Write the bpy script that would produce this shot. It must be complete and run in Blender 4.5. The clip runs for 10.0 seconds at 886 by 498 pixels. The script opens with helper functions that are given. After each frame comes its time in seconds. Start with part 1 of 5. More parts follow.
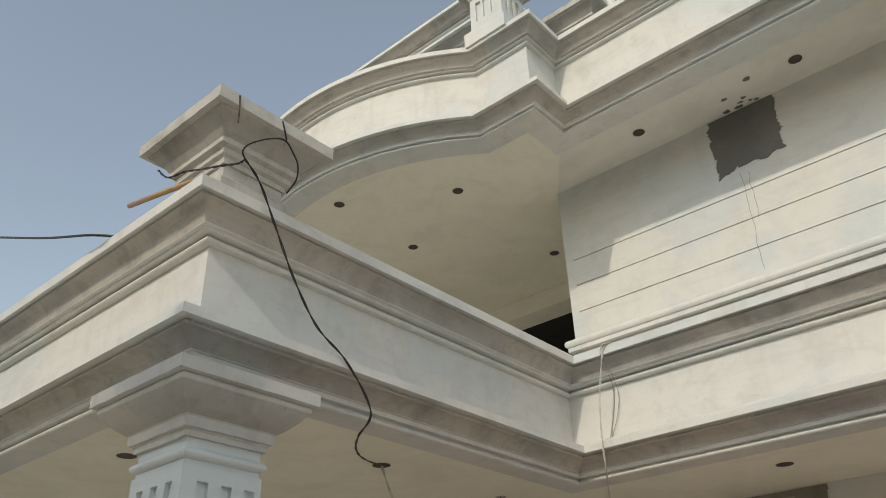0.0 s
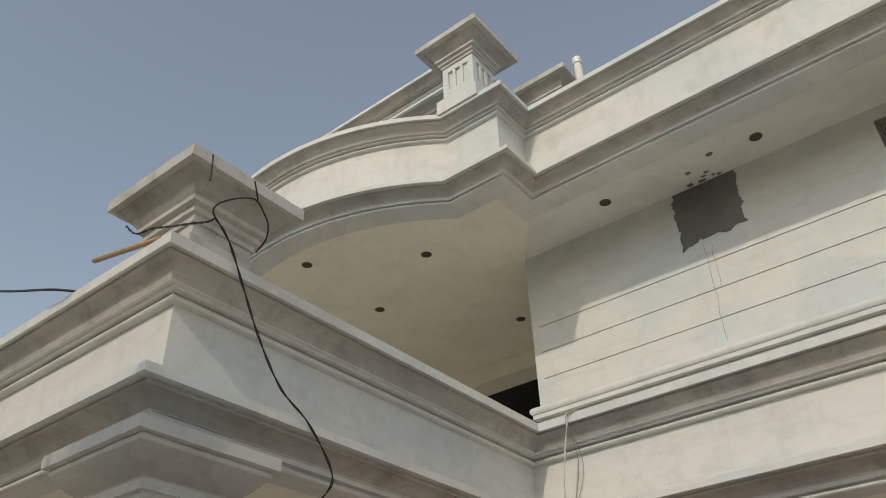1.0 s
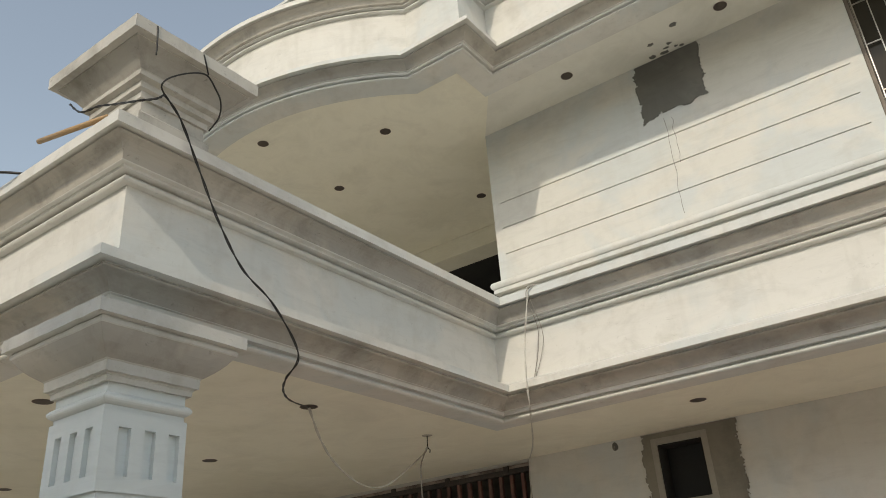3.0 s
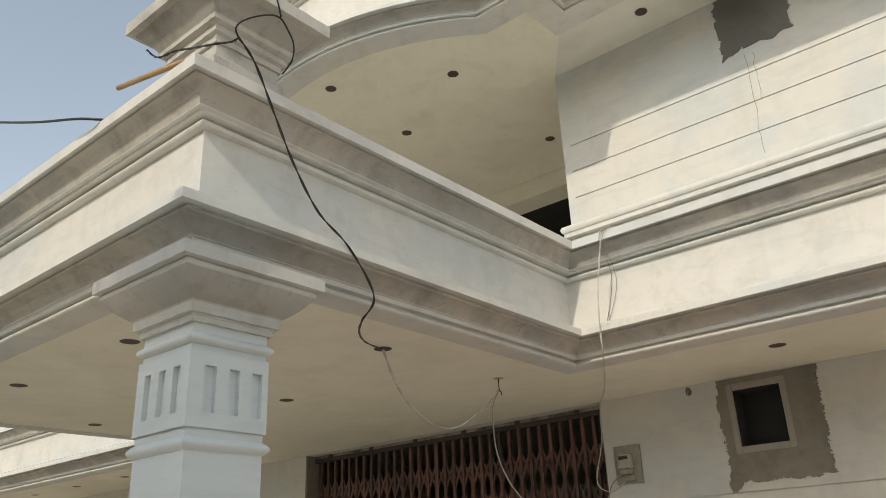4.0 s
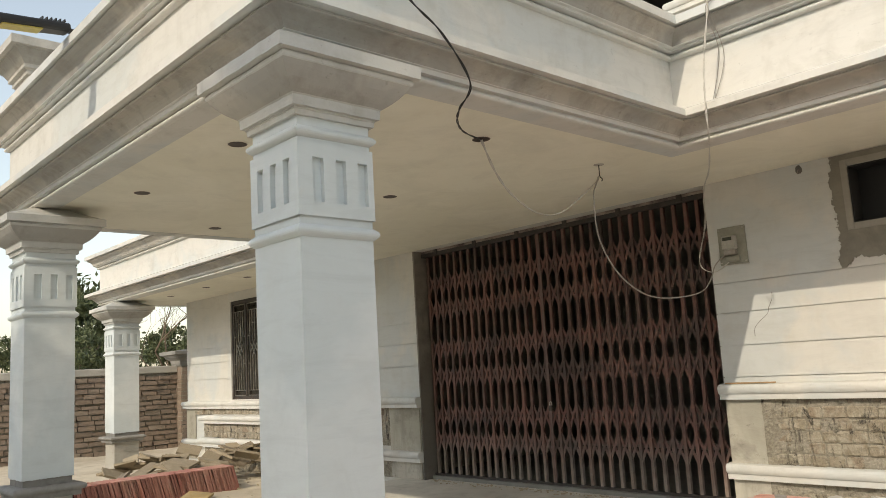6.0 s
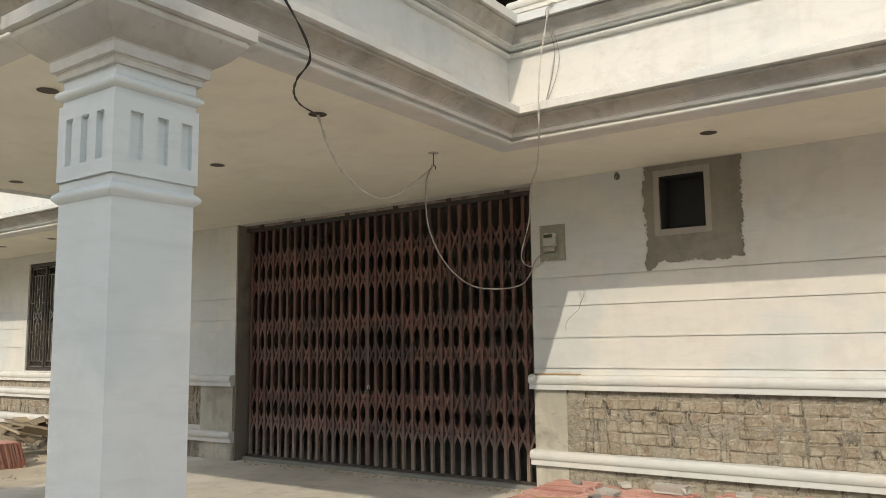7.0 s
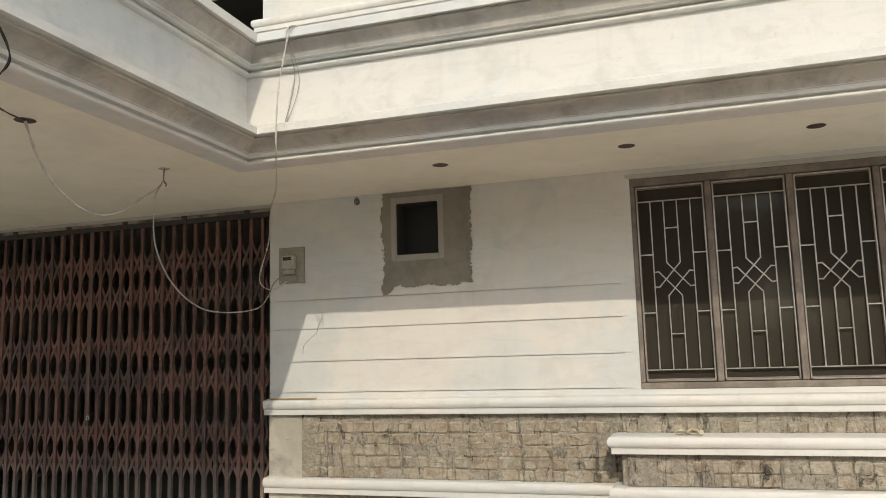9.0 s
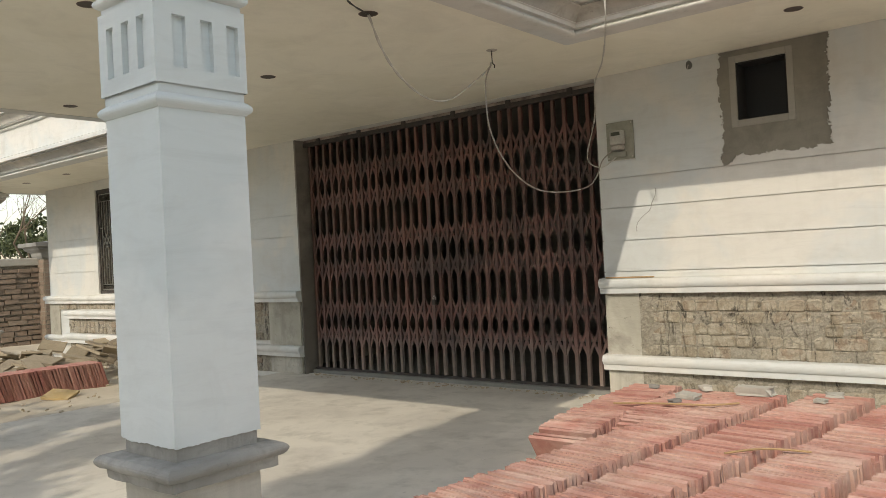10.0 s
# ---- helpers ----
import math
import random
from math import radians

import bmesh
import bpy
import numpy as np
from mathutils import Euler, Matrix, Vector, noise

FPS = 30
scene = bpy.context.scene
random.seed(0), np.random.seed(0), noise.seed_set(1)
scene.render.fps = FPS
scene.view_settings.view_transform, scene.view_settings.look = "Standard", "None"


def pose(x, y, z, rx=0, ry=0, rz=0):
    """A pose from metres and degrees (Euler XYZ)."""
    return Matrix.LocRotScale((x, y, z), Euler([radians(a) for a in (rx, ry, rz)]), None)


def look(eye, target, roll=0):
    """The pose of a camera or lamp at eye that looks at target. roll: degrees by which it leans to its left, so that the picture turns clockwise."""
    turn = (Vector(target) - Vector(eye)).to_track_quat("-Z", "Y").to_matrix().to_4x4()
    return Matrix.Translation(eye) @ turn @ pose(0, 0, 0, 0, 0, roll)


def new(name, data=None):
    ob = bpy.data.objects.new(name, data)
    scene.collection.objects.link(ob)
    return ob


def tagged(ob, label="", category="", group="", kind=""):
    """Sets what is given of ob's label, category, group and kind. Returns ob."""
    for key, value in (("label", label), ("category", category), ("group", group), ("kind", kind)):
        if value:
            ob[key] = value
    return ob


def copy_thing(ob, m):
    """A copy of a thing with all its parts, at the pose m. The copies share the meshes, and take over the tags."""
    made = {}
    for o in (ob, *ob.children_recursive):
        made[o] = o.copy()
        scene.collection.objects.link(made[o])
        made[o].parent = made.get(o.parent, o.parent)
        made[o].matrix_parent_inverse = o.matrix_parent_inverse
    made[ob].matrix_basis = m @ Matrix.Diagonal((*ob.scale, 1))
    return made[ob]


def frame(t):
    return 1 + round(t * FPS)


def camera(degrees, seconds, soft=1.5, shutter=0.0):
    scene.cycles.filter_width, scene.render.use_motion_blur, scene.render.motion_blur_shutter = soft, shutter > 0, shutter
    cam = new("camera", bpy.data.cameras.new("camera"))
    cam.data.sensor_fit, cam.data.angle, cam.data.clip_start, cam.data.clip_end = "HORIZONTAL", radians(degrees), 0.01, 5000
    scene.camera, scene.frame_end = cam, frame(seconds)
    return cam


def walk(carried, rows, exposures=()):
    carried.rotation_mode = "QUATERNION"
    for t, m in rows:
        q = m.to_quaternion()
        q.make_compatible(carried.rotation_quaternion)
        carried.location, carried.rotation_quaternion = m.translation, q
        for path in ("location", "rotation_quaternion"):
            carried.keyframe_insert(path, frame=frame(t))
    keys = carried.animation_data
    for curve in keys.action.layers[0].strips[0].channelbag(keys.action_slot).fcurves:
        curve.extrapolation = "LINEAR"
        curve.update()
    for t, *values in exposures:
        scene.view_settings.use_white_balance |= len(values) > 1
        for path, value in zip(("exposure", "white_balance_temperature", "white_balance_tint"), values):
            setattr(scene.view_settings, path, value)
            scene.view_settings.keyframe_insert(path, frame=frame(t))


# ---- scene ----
cam = camera(58.1, 10.0, 0.65)
PATH = [
    (0, (-0.049, 0.06, 1.262), (-1.166, 1.378, 2.268), -2.0),
    (0.5, (-0.053, 0.061, 1.27), (-1.085, 1.402, 2.337), -2.6),
    (1, (-0.047, 0.043, 1.259), (-1.043, 1.352, 2.396), -2.1),
    (1.5, (-0.054, 0.043, 1.258), (-1.047, 1.368, 2.379), -2.3),
    (2, (-0.043, 0.067, 1.256), (-1.017, 1.451, 2.322), -3.6),
    (2.5, (-0.039, 0.089, 1.253), (-1.028, 1.528, 2.228), -4.1),
    (2.7, (-0.052, 0.065, 1.269), (-1.045, 1.534, 2.195), -4.2),
    (3.8, (-0.132, 0.072, 1.283), (-1.279, 1.514, 2.06), -2.9),
    (4, (-0.143, 0.063, 1.277), (-1.326, 1.489, 2.032), -2.5),
    (4.5, (-0.158, 0.07, 1.277), (-1.433, 1.463, 1.936), -3.5),
    (5, (-0.17, 0.061, 1.262), (-1.591, 1.372, 1.777), -3.2),
    (5.2, (-0.183, 0.067, 1.251), (-1.62, 1.391, 1.68), -4.2),
    (6.3, (-0.176, 0.061, 1.198), (-1.606, 1.438, 1.445), -2.1),
    (6.5, (-0.191, 0.07, 1.197), (-1.545, 1.525, 1.426), -2.2),
    (7, (-0.201, 0.103, 1.192), (-1.346, 1.726, 1.432), -0.7),
    (7.5, (-0.151, 0.116, 1.201), (-1.025, 1.889, 1.508), -1.2),
    (8, (-0.118, 0.147, 1.22), (-0.79, 2.003, 1.54), -1.3),
    (8.5, (-0.098, 0.158, 1.212), (-0.649, 2.05, 1.557), -1.3),
    (9, (-0.088, 0.175, 1.235), (-0.689, 2.063, 1.507), -1.6),
    (9.5, (-0.178, 0.181, 1.198), (-1.291, 1.837, 1.337), -3.1),
    (10, (-0.357, 0.237, 1.185), (-1.63, 1.779, 1.205), -3.0),
]

walk(cam, [(t, look(eye, target, roll)) for t, eye, target, roll in PATH], [(0.0, 0.32, 6800, 9), (0.5, 0.18, 6850, 9), (1.0, 0.10, 6750, 9), (2.0, 0.17, 6850, 9), (2.5, 0.30, 6900, 9), (4.0, 0.57, 7050, 10), (4.5, 0.58, 7080, 10), (5.2, 0.68, 7200, 10), (6.5, 0.78, 7100, 11), (7.5, 0.74, 6900, 11), (9.0, 0.73, 6850, 11), (9.5, 0.78, 6900, 11), (10.0, 0.77, 6900, 10)])

# ---------------------------------------------------------------- light
SUN_DIR = Vector((-0.27, 1.0, -0.745)).normalized()
world = bpy.data.worlds.new("world")
scene.world = world
world.use_nodes = True
wn = world.node_tree
sky = wn.nodes.new("ShaderNodeTexSky")
sky.sky_type = "NISHITA"
sky.sun_disc = False
sky.sun_elevation = math.asin(-SUN_DIR.z)
sky.sun_rotation = math.atan2(-SUN_DIR.x, -SUN_DIR.y)
sky.dust_density = 1.3
sky.air_density = 1.3
sky.ozone_density = 1.6
wn.nodes["Background"].inputs["Strength"].default_value = 0.134
haze = wn.nodes.new("ShaderNodeHueSaturation")
haze.inputs["Saturation"].default_value = 0.66
haze.inputs["Hue"].default_value = 0.494
wn.links.new(sky.outputs[0], haze.inputs["Color"])
wn.links.new(haze.outputs[0], wn.nodes["Background"].inputs[0])
sun_data = bpy.data.lights.new("sun", "SUN")
sun_data.energy = 1.4
sun_data.angle = radians(0.6)
sun_data.color = (1.0, 0.915, 0.77)
sun = new("sun", sun_data)
sun.matrix_world = look((0, -20, 20), Vector((0, -20, 20)) + SUN_DIR)


# ---------------------------------------------------------------- materials
def nodes_of(name):
    m = bpy.data.materials.new(name)
    m.use_nodes = True
    t = m.node_tree
    return m, t, t.nodes["Principled BSDF"]


def N(t, kind, **kw):
    n = t.nodes.new(kind)
    for k, v in kw.items():
        n.inputs[k].default_value = v
    return n


def ramp(t, src, stops):
    r = t.nodes.new("ShaderNodeValToRGB")
    e = r.color_ramp.elements
    while len(e) < len(stops):
        e.new(0.5)
    for s, (p, c) in zip(e, stops):
        s.position, s.color = p, (*c, 1) if len(c) == 3 else c
    t.links.new(src, r.inputs[0])
    return r.outputs[0]


def mix(t, fac, a, b, mode="MIX"):
    m = t.nodes.new("ShaderNodeMix")
    m.data_type, m.blend_type = "RGBA", mode
    for v, i in ((fac, 0), (a, 6), (b, 7)):
        if isinstance(v, (int, float)):
            m.inputs[i].default_value = v
        elif isinstance(v, tuple):
            m.inputs[i].default_value = (*v, 1)
        else:
            t.links.new(v, m.inputs[i])
    return m.outputs[2]


def coords(t, stretch=(1, 1, 1), world_space=True):
    g = t.nodes.new("ShaderNodeNewGeometry") if world_space else t.nodes.new("ShaderNodeTexCoord")
    mp = t.nodes.new("ShaderNodeMapping")
    mp.inputs["Scale"].default_value = stretch
    t.links.new(g.outputs["Position" if world_space else "Object"], mp.inputs[0])
    return mp.outputs[0]


def noise_of(t, vec, scale, detail=4.0, rough=0.55, distort=0.0):
    n = N(t, "ShaderNodeTexNoise", Scale=scale, Detail=detail, Roughness=rough, Distortion=distort)
    t.links.new(vec, n.inputs["Vector"])
    return n.outputs["Fac"]


def bump(t, bsdf, height, strength, distance=0.01):
    b = N(t, "ShaderNodeBump", Strength=strength, Distance=distance)
    t.links.new(height, b.inputs["Height"])
    t.links.new(b.outputs[0], bsdf.inputs["Normal"])


def plaster(name, base, warm, stain, stain_amount=0.35, streak=True, rough=0.75, relief=0.25, specks=0.0):
    m, t, b = nodes_of(name)
    v = coords(t)
    big = noise_of(t, v, 0.9, 5, 0.6, 0.4)
    c = mix(t, ramp(t, big, [(0.44, (0, 0, 0)), (0.54, (1, 1, 1))]), base, warm)
    trowel = noise_of(t, coords(t, (0.7, 0.7, 3.4)), 3.0, 7, 0.72, 0.8)
    c = mix(t, 0.5, c, ramp(t, trowel, [(0.30, (0.80, 0.80, 0.80)), (0.52, (1, 1, 1)), (0.72, (0.93, 0.93, 0.92))]), "MULTIPLY")
    mid = noise_of(t, v, 4.5, 6, 0.65, 0.3)
    blot = ramp(t, mid, [(0.50, (0, 0, 0)), (0.72, (1, 1, 1))])
    amt = t.nodes.new("ShaderNodeMath")
    amt.operation = "MULTIPLY"
    amt.inputs[1].default_value = stain_amount
    t.links.new(blot, amt.inputs[0])
    c = mix(t, amt.outputs[0], c, stain)
    if streak:
        sv = coords(t, (3.2, 3.2, 0.35))
        st = ramp(t, noise_of(t, sv, 2.2, 5, 0.6), [(0.56, (0, 0, 0)), (0.78, (1, 1, 1))])
        a2 = t.nodes.new("ShaderNodeMath")
        a2.operation = "MULTIPLY"
        a2.inputs[1].default_value = stain_amount * 0.7
        t.links.new(st, a2.inputs[0])
        c = mix(t, a2.outputs[0], c, stain)
    if specks:
        sp = noise_of(t, coords(t, (1, 1, 1.6)), 17, 8, 0.78, 0.4)
        c = mix(t, ramp(t, sp, [(0.60, (0, 0, 0)), (0.70, (specks, specks, specks))]), c, tuple(x * 0.45 for x in stain))
    t.links.new(c, b.inputs["Base Color"])
    b.inputs["Roughness"].default_value = rough
    fine = noise_of(t, v, 60, 4, 0.7)
    add = t.nodes.new("ShaderNodeMath")
    add.operation = "MULTIPLY_ADD"
    add.inputs[1].default_value = 0.25
    t.links.new(fine, add.inputs[0])
    t.links.new(mid, add.inputs[2])
    add2 = t.nodes.new("ShaderNodeMath")
    add2.operation = "MULTIPLY_ADD"
    add2.inputs[1].default_value = 0.8
    t.links.new(trowel, add2.inputs[0])
    t.links.new(add.outputs[0], add2.inputs[2])
    bump(t, b, add2.outputs[0], relief, 0.006)
    return m


WHITE = plaster("white_paint", (0.545, 0.57, 0.565), (0.615, 0.605, 0.565), (0.45, 0.435, 0.395), 0.34, specks=0.12)
TRIM = plaster("trim_paint", (0.56, 0.58, 0.57), (0.625, 0.615, 0.58), (0.43, 0.415, 0.375), 0.48, specks=0.35)
# bare cement tone that also holds the shade under the cornices
RAW_SHADE_TRIM = plaster("bare_shaded_moulding", (0.345, 0.34, 0.32), (0.445, 0.42, 0.375), (0.225, 0.21, 0.185), 0.75, True, 0.85, 0.35, 0.5)
CREAM = plaster("soffit_paint", (0.76, 0.735, 0.62), (0.80, 0.775, 0.665), (0.64, 0.61, 0.51), 0.30, False)
PILLAR_WHITE = plaster("pillar_paint", (0.55, 0.605, 0.62), (0.63, 0.67, 0.675), (0.49, 0.515, 0.51), 0.35, False, 0.6, 0.12)
CEMENT = plaster("cement", (0.22, 0.215, 0.20), (0.27, 0.265, 0.245), (0.15, 0.145, 0.13), 0.5, True, 0.9, 0.5)
BASE_CEMENT = plaster("chipped_cement", (0.24, 0.235, 0.22), (0.36, 0.35, 0.325), (0.15, 0.145, 0.13), 0.8, True, 0.9, 0.8, 0.6)
CEMENT_DARK = plaster("damp_cement", (0.13, 0.128, 0.118), (0.16, 0.157, 0.145), (0.09, 0.09, 0.082), 0.5, True, 0.9, 0.4)
RENDER_COAT = plaster("raw_render", (0.40, 0.385, 0.34), (0.46, 0.44, 0.39), (0.27, 0.25, 0.22), 0.6, True, 0.9, 0.6)
STRIP = plaster("raw_strip", (0.36, 0.345, 0.29), (0.48, 0.455, 0.39), (0.22, 0.205, 0.17), 0.9, True, 0.95, 1.0, 0.9)
FLOOR = plaster("porch_concrete", (0.55, 0.515, 0.45), (0.63, 0.595, 0.52), (0.36, 0.335, 0.28), 0.6, False, 0.85, 0.4, 0.4)
SOIL = plaster("soil", (0.47, 0.41, 0.315), (0.55, 0.49, 0.385), (0.33, 0.28, 0.21), 0.6, False, 0.95, 1.0)


def varied(name, colours, rough=0.85, grain=30.0, dirt=(0.2, 0.18, 0.15), dirt_amount=0.4, relief=0.6, metal=0.0, dirt_scale=9.0, island=False):
    m, t, b = nodes_of(name)
    if island:
        rnd = t.nodes.new("ShaderNodeNewGeometry").outputs["Random Per Island"]
    else:
        rnd = t.nodes.new("ShaderNodeObjectInfo").outputs["Random"]
    k = len(colours)
    c = ramp(t, rnd, [(i / max(1, k - 1), col) for i, col in enumerate(colours)])
    v = coords(t)
    n1 = noise_of(t, v, dirt_scale, 6, 0.65, 0.3)
    fac = t.nodes.new("ShaderNodeMath")
    fac.operation = "MULTIPLY"
    fac.inputs[1].default_value = dirt_amount
    t.links.new(ramp(t, n1, [(0.42, (0, 0, 0)), (0.66, (1, 1, 1))]), fac.inputs[0])
    c = mix(t, fac.outputs[0], c, dirt)
    n2 = noise_of(t, v, grain, 5, 0.7)
    c = mix(t, 0.25, c, ramp(t, n2, [(0.3, (0.35, 0.35, 0.35)), (0.7, (1, 1, 1))]), "MULTIPLY")
    t.links.new(c, b.inputs["Base Color"])
    b.inputs["Roughness"].default_value = rough
    b.inputs["Metallic"].default_value = metal
    bump(t, b, n2, relief, 0.008)
    return m




def stained(name, colours, smear):
    """Old masonry: smeared mortar over it and black vertical water stains."""
    m, t, b = nodes_of(name)
    v = coords(t)
    c = ramp(t, t.nodes.new("ShaderNodeObjectInfo").outputs["Random"], [(i / (len(colours) - 1), q) for i, q in enumerate(colours)])
    n1 = noise_of(t, v, 11, 6, 0.7, 0.6)
    c = mix(t, ramp(t, n1, [(0.44, (0, 0, 0)), (0.58, (1, 1, 1))]), c, smear)
    n2 = noise_of(t, coords(t, (7, 7, 3.2)), 1.5, 8, 0.78, 0.6)
    c = mix(t, ramp(t, n2, [(0.55, (0, 0, 0)), (0.64, (0.9, 0.9, 0.9))]), c, (0.035, 0.032, 0.027))
    n4 = noise_of(t, coords(t, (16, 16, 1.3)), 1.0, 7, 0.75, 0.3)
    c = mix(t, ramp(t, n4, [(0.57, (0, 0, 0)), (0.66, (0.8, 0.8, 0.8))]), c, (0.05, 0.045, 0.036))
    n3 = noise_of(t, v, 55, 5, 0.75)
    c = mix(t, 0.55, c, ramp(t, n3, [(0.3, (0.30, 0.29, 0.27)), (0.65, (1, 1, 1))]), "MULTIPLY")
    t.links.new(c, b.inputs["Base Color"])
    b.inputs["Roughness"].default_value = 0.95
    add = t.nodes.new("ShaderNodeMath")
    add.operation = "MULTIPLY_ADD"
    add.inputs[1].default_value = 0.4
    t.links.new(n3, add.inputs[0])
    t.links.new(n1, add.inputs[2])
    bump(t, b, add.outputs[0], 1.0, 0.015)
    return m


BRICK = stained("old_brick", [(0.275, 0.235, 0.17), (0.345, 0.30, 0.225), (0.31, 0.245, 0.18), (0.39, 0.34, 0.26), (0.295, 0.265, 0.205)], (0.44, 0.40, 0.32))
MORTAR = stained("mortar", [(0.36, 0.33, 0.27), (0.405, 0.375, 0.31)], (0.295, 0.27, 0.215))
YARD_BRICK = varied("yard_brick", [(0.25, 0.19, 0.14), (0.33, 0.25, 0.19), (0.29, 0.22, 0.17), (0.37, 0.30, 0.23)], dirt=(0.18, 0.15, 0.12), dirt_amount=0.6, island=True)
TILE_RED = varied("red_clay", [(0.47, 0.215, 0.17), (0.56, 0.295, 0.24), (0.51, 0.25, 0.20), (0.38, 0.165, 0.135), (0.60, 0.35, 0.29)], rough=0.9, dirt=(0.63, 0.44, 0.365), dirt_amount=0.9, relief=0.5, dirt_scale=2.6)
TILE_DUST = plaster("clay_dust", (0.52, 0.30, 0.235), (0.58, 0.36, 0.285), (0.42, 0.22, 0.17), 0.6, False, 0.95, 0.9, 0.4)
TILE_GREY = varied("dusty_slab", [(0.36, 0.30, 0.20), (0.44, 0.37, 0.26), (0.28, 0.23, 0.16)], dirt=(0.48, 0.41, 0.30), dirt_amount=0.5)
RUST = varied("rusty_paint", [(0.10, 0.055, 0.047), (0.125, 0.066, 0.056), (0.09, 0.048, 0.042)], rough=0.55, grain=22, dirt=(0.20, 0.16, 0.135), dirt_amount=0.4, relief=0.3)


def gate_paint():
    """Dark maroon paint, rust freckles, and pale dust splashed up from the floor."""
    m, t, b = nodes_of("gate_paint")
    c = ramp(t, t.nodes.new("ShaderNodeObjectInfo").outputs["Random"], [(0.0, (0.135, 0.064, 0.052)), (0.5, (0.165, 0.078, 0.063)), (1.0, (0.095, 0.050, 0.042))])
    v = coords(t)
    n1 = noise_of(t, v, 14, 6, 0.7, 0.4)
    c = mix(t, ramp(t, n1, [(0.50, (0, 0, 0)), (0.70, (0.6, 0.6, 0.6))]), c, (0.20, 0.135, 0.108))
    c = mix(t, ramp(t, noise_of(t, v, 2.3, 5, 0.7, 0.5), [(0.45, (0, 0, 0)), (0.60, (0.75, 0.75, 0.75))]), c, (0.045, 0.034, 0.031))
    sep = t.nodes.new("ShaderNodeSeparateXYZ")
    t.links.new(v, sep.inputs[0])
    add = t.nodes.new("ShaderNodeMath")
    add.operation = "MULTIPLY_ADD"
    add.inputs[1].default_value = 0.7
    t.links.new(n1, add.inputs[0])
    t.links.new(sep.outputs[2], add.inputs[2])
    c = mix(t, ramp(t, add.outputs[0], [(0.35, (0.7, 0.7, 0.7)), (0.85, (0, 0, 0))]), c, (0.30, 0.26, 0.225))
    t.links.new(c, b.inputs["Base Color"])
    b.inputs["Roughness"].default_value = 0.75
    bump(t, b, noise_of(t, v, 40, 4, 0.7), 0.4, 0.004)
    return m


GATE = gate_paint()
BORDER = plaster("raw_border", (0.27, 0.26, 0.225), (0.32, 0.305, 0.265), (0.21, 0.20, 0.17), 0.5, False, 0.9, 0.4)
BLACK_IRON = varied("black_iron", [(0.03, 0.027, 0.025), (0.045, 0.04, 0.036)], rough=0.6, dirt=(0.10, 0.07, 0.05), dirt_amount=0.5)
FRAME_WOOD = varied("weathered_frame", [(0.15, 0.125, 0.105), (0.18, 0.15, 0.125)], rough=0.7, dirt=(0.33, 0.29, 0.235), dirt_amount=0.6, dirt_scale=5)
STEEL = varied("stainless", [(0.52, 0.50, 0.46), (0.60, 0.58, 0.54)], rough=0.30, dirt=(0.36, 0.32, 0.27), dirt_amount=0.5, relief=0.05, metal=0.85)
# two low plaster colours that carry the dimness of the rooms
DARK = plaster("dim_room_shade", (0.06, 0.058, 0.055), (0.075, 0.072, 0.068), (0.04, 0.04, 0.038), 0.4, False, 0.95, 0.1)
ROOM = plaster("dim_room_plaster", (0.16, 0.155, 0.13), (0.19, 0.185, 0.155), (0.11, 0.105, 0.09), 0.4, False, 0.95, 0.1)


# shade of the deep lounge and the vent opening, put into a near-black colour
SHADE_BLACK = plaster("shade_black", (0.02, 0.02, 0.02), (0.026, 0.026, 0.025), (0.014, 0.014, 0.014), 0.4, False, 0.95, 0.1)


def plain(name, colour, rough=0.5, metal=0.0, grain=40.0):
    m, t, b = nodes_of(name)
    v = coords(t)
    n1 = noise_of(t, v, grain, 4, 0.6)
    lo = tuple(x * 0.75 for x in colour)
    t.links.new(ramp(t, n1, [(0.3, lo), (0.7, colour)]), b.inputs["Base Color"])
    b.inputs["Roughness"].default_value = rough
    b.inputs["Metallic"].default_value = metal
    return m


CABLE_BLACK = plain("cable_black", (0.018, 0.018, 0.018), 0.45)
CABLE_GREY = plain("cable_grey", (0.36, 0.335, 0.30), 0.5)
CABLE_WHITE = plain("cable_white", (0.58, 0.56, 0.51), 0.5)
PVC = plain("pvc", (0.74, 0.72, 0.66), 0.4)
METER_BOARD = plain("meter_board", (0.30, 0.30, 0.25), 0.6, 0, 25)
METER_GREY = plain("meter_case", (0.42, 0.41, 0.37), 0.4)
BAMBOO = plain("bamboo", (0.42, 0.27, 0.13), 0.55, 0, 20)
HOLE = plain("hole_shade", (0.07, 0.055, 0.045), 0.6)
LEAF = varied("leaf", [(0.05, 0.075, 0.025), (0.075, 0.10, 0.035), (0.10, 0.12, 0.05)], rough=0.6, dirt=(0.10, 0.10, 0.05), dirt_amount=0.4, island=True)
BARK = varied("bark", [(0.16, 0.12, 0.085), (0.19, 0.145, 0.10)], rough=0.9, dirt=(0.10, 0.08, 0.06))
PAPER = plain("cloth_scrap", (0.62, 0.56, 0.40), 0.8)

glass_m, gt, gb = nodes_of("glass")
gb.inputs["Base Color"].default_value = (0.052, 0.047, 0.037, 1)
gb.inputs["Roughness"].default_value = 0.10
gb.inputs["Transmission Weight"].default_value = 0.25
gb.inputs["IOR"].default_value = 1.28
gw = noise_of(gt, coords(gt), 2.5, 2, 0.5)
bump(gt, gb, gw, 0.04, 0.02)
GLASS = glass_m


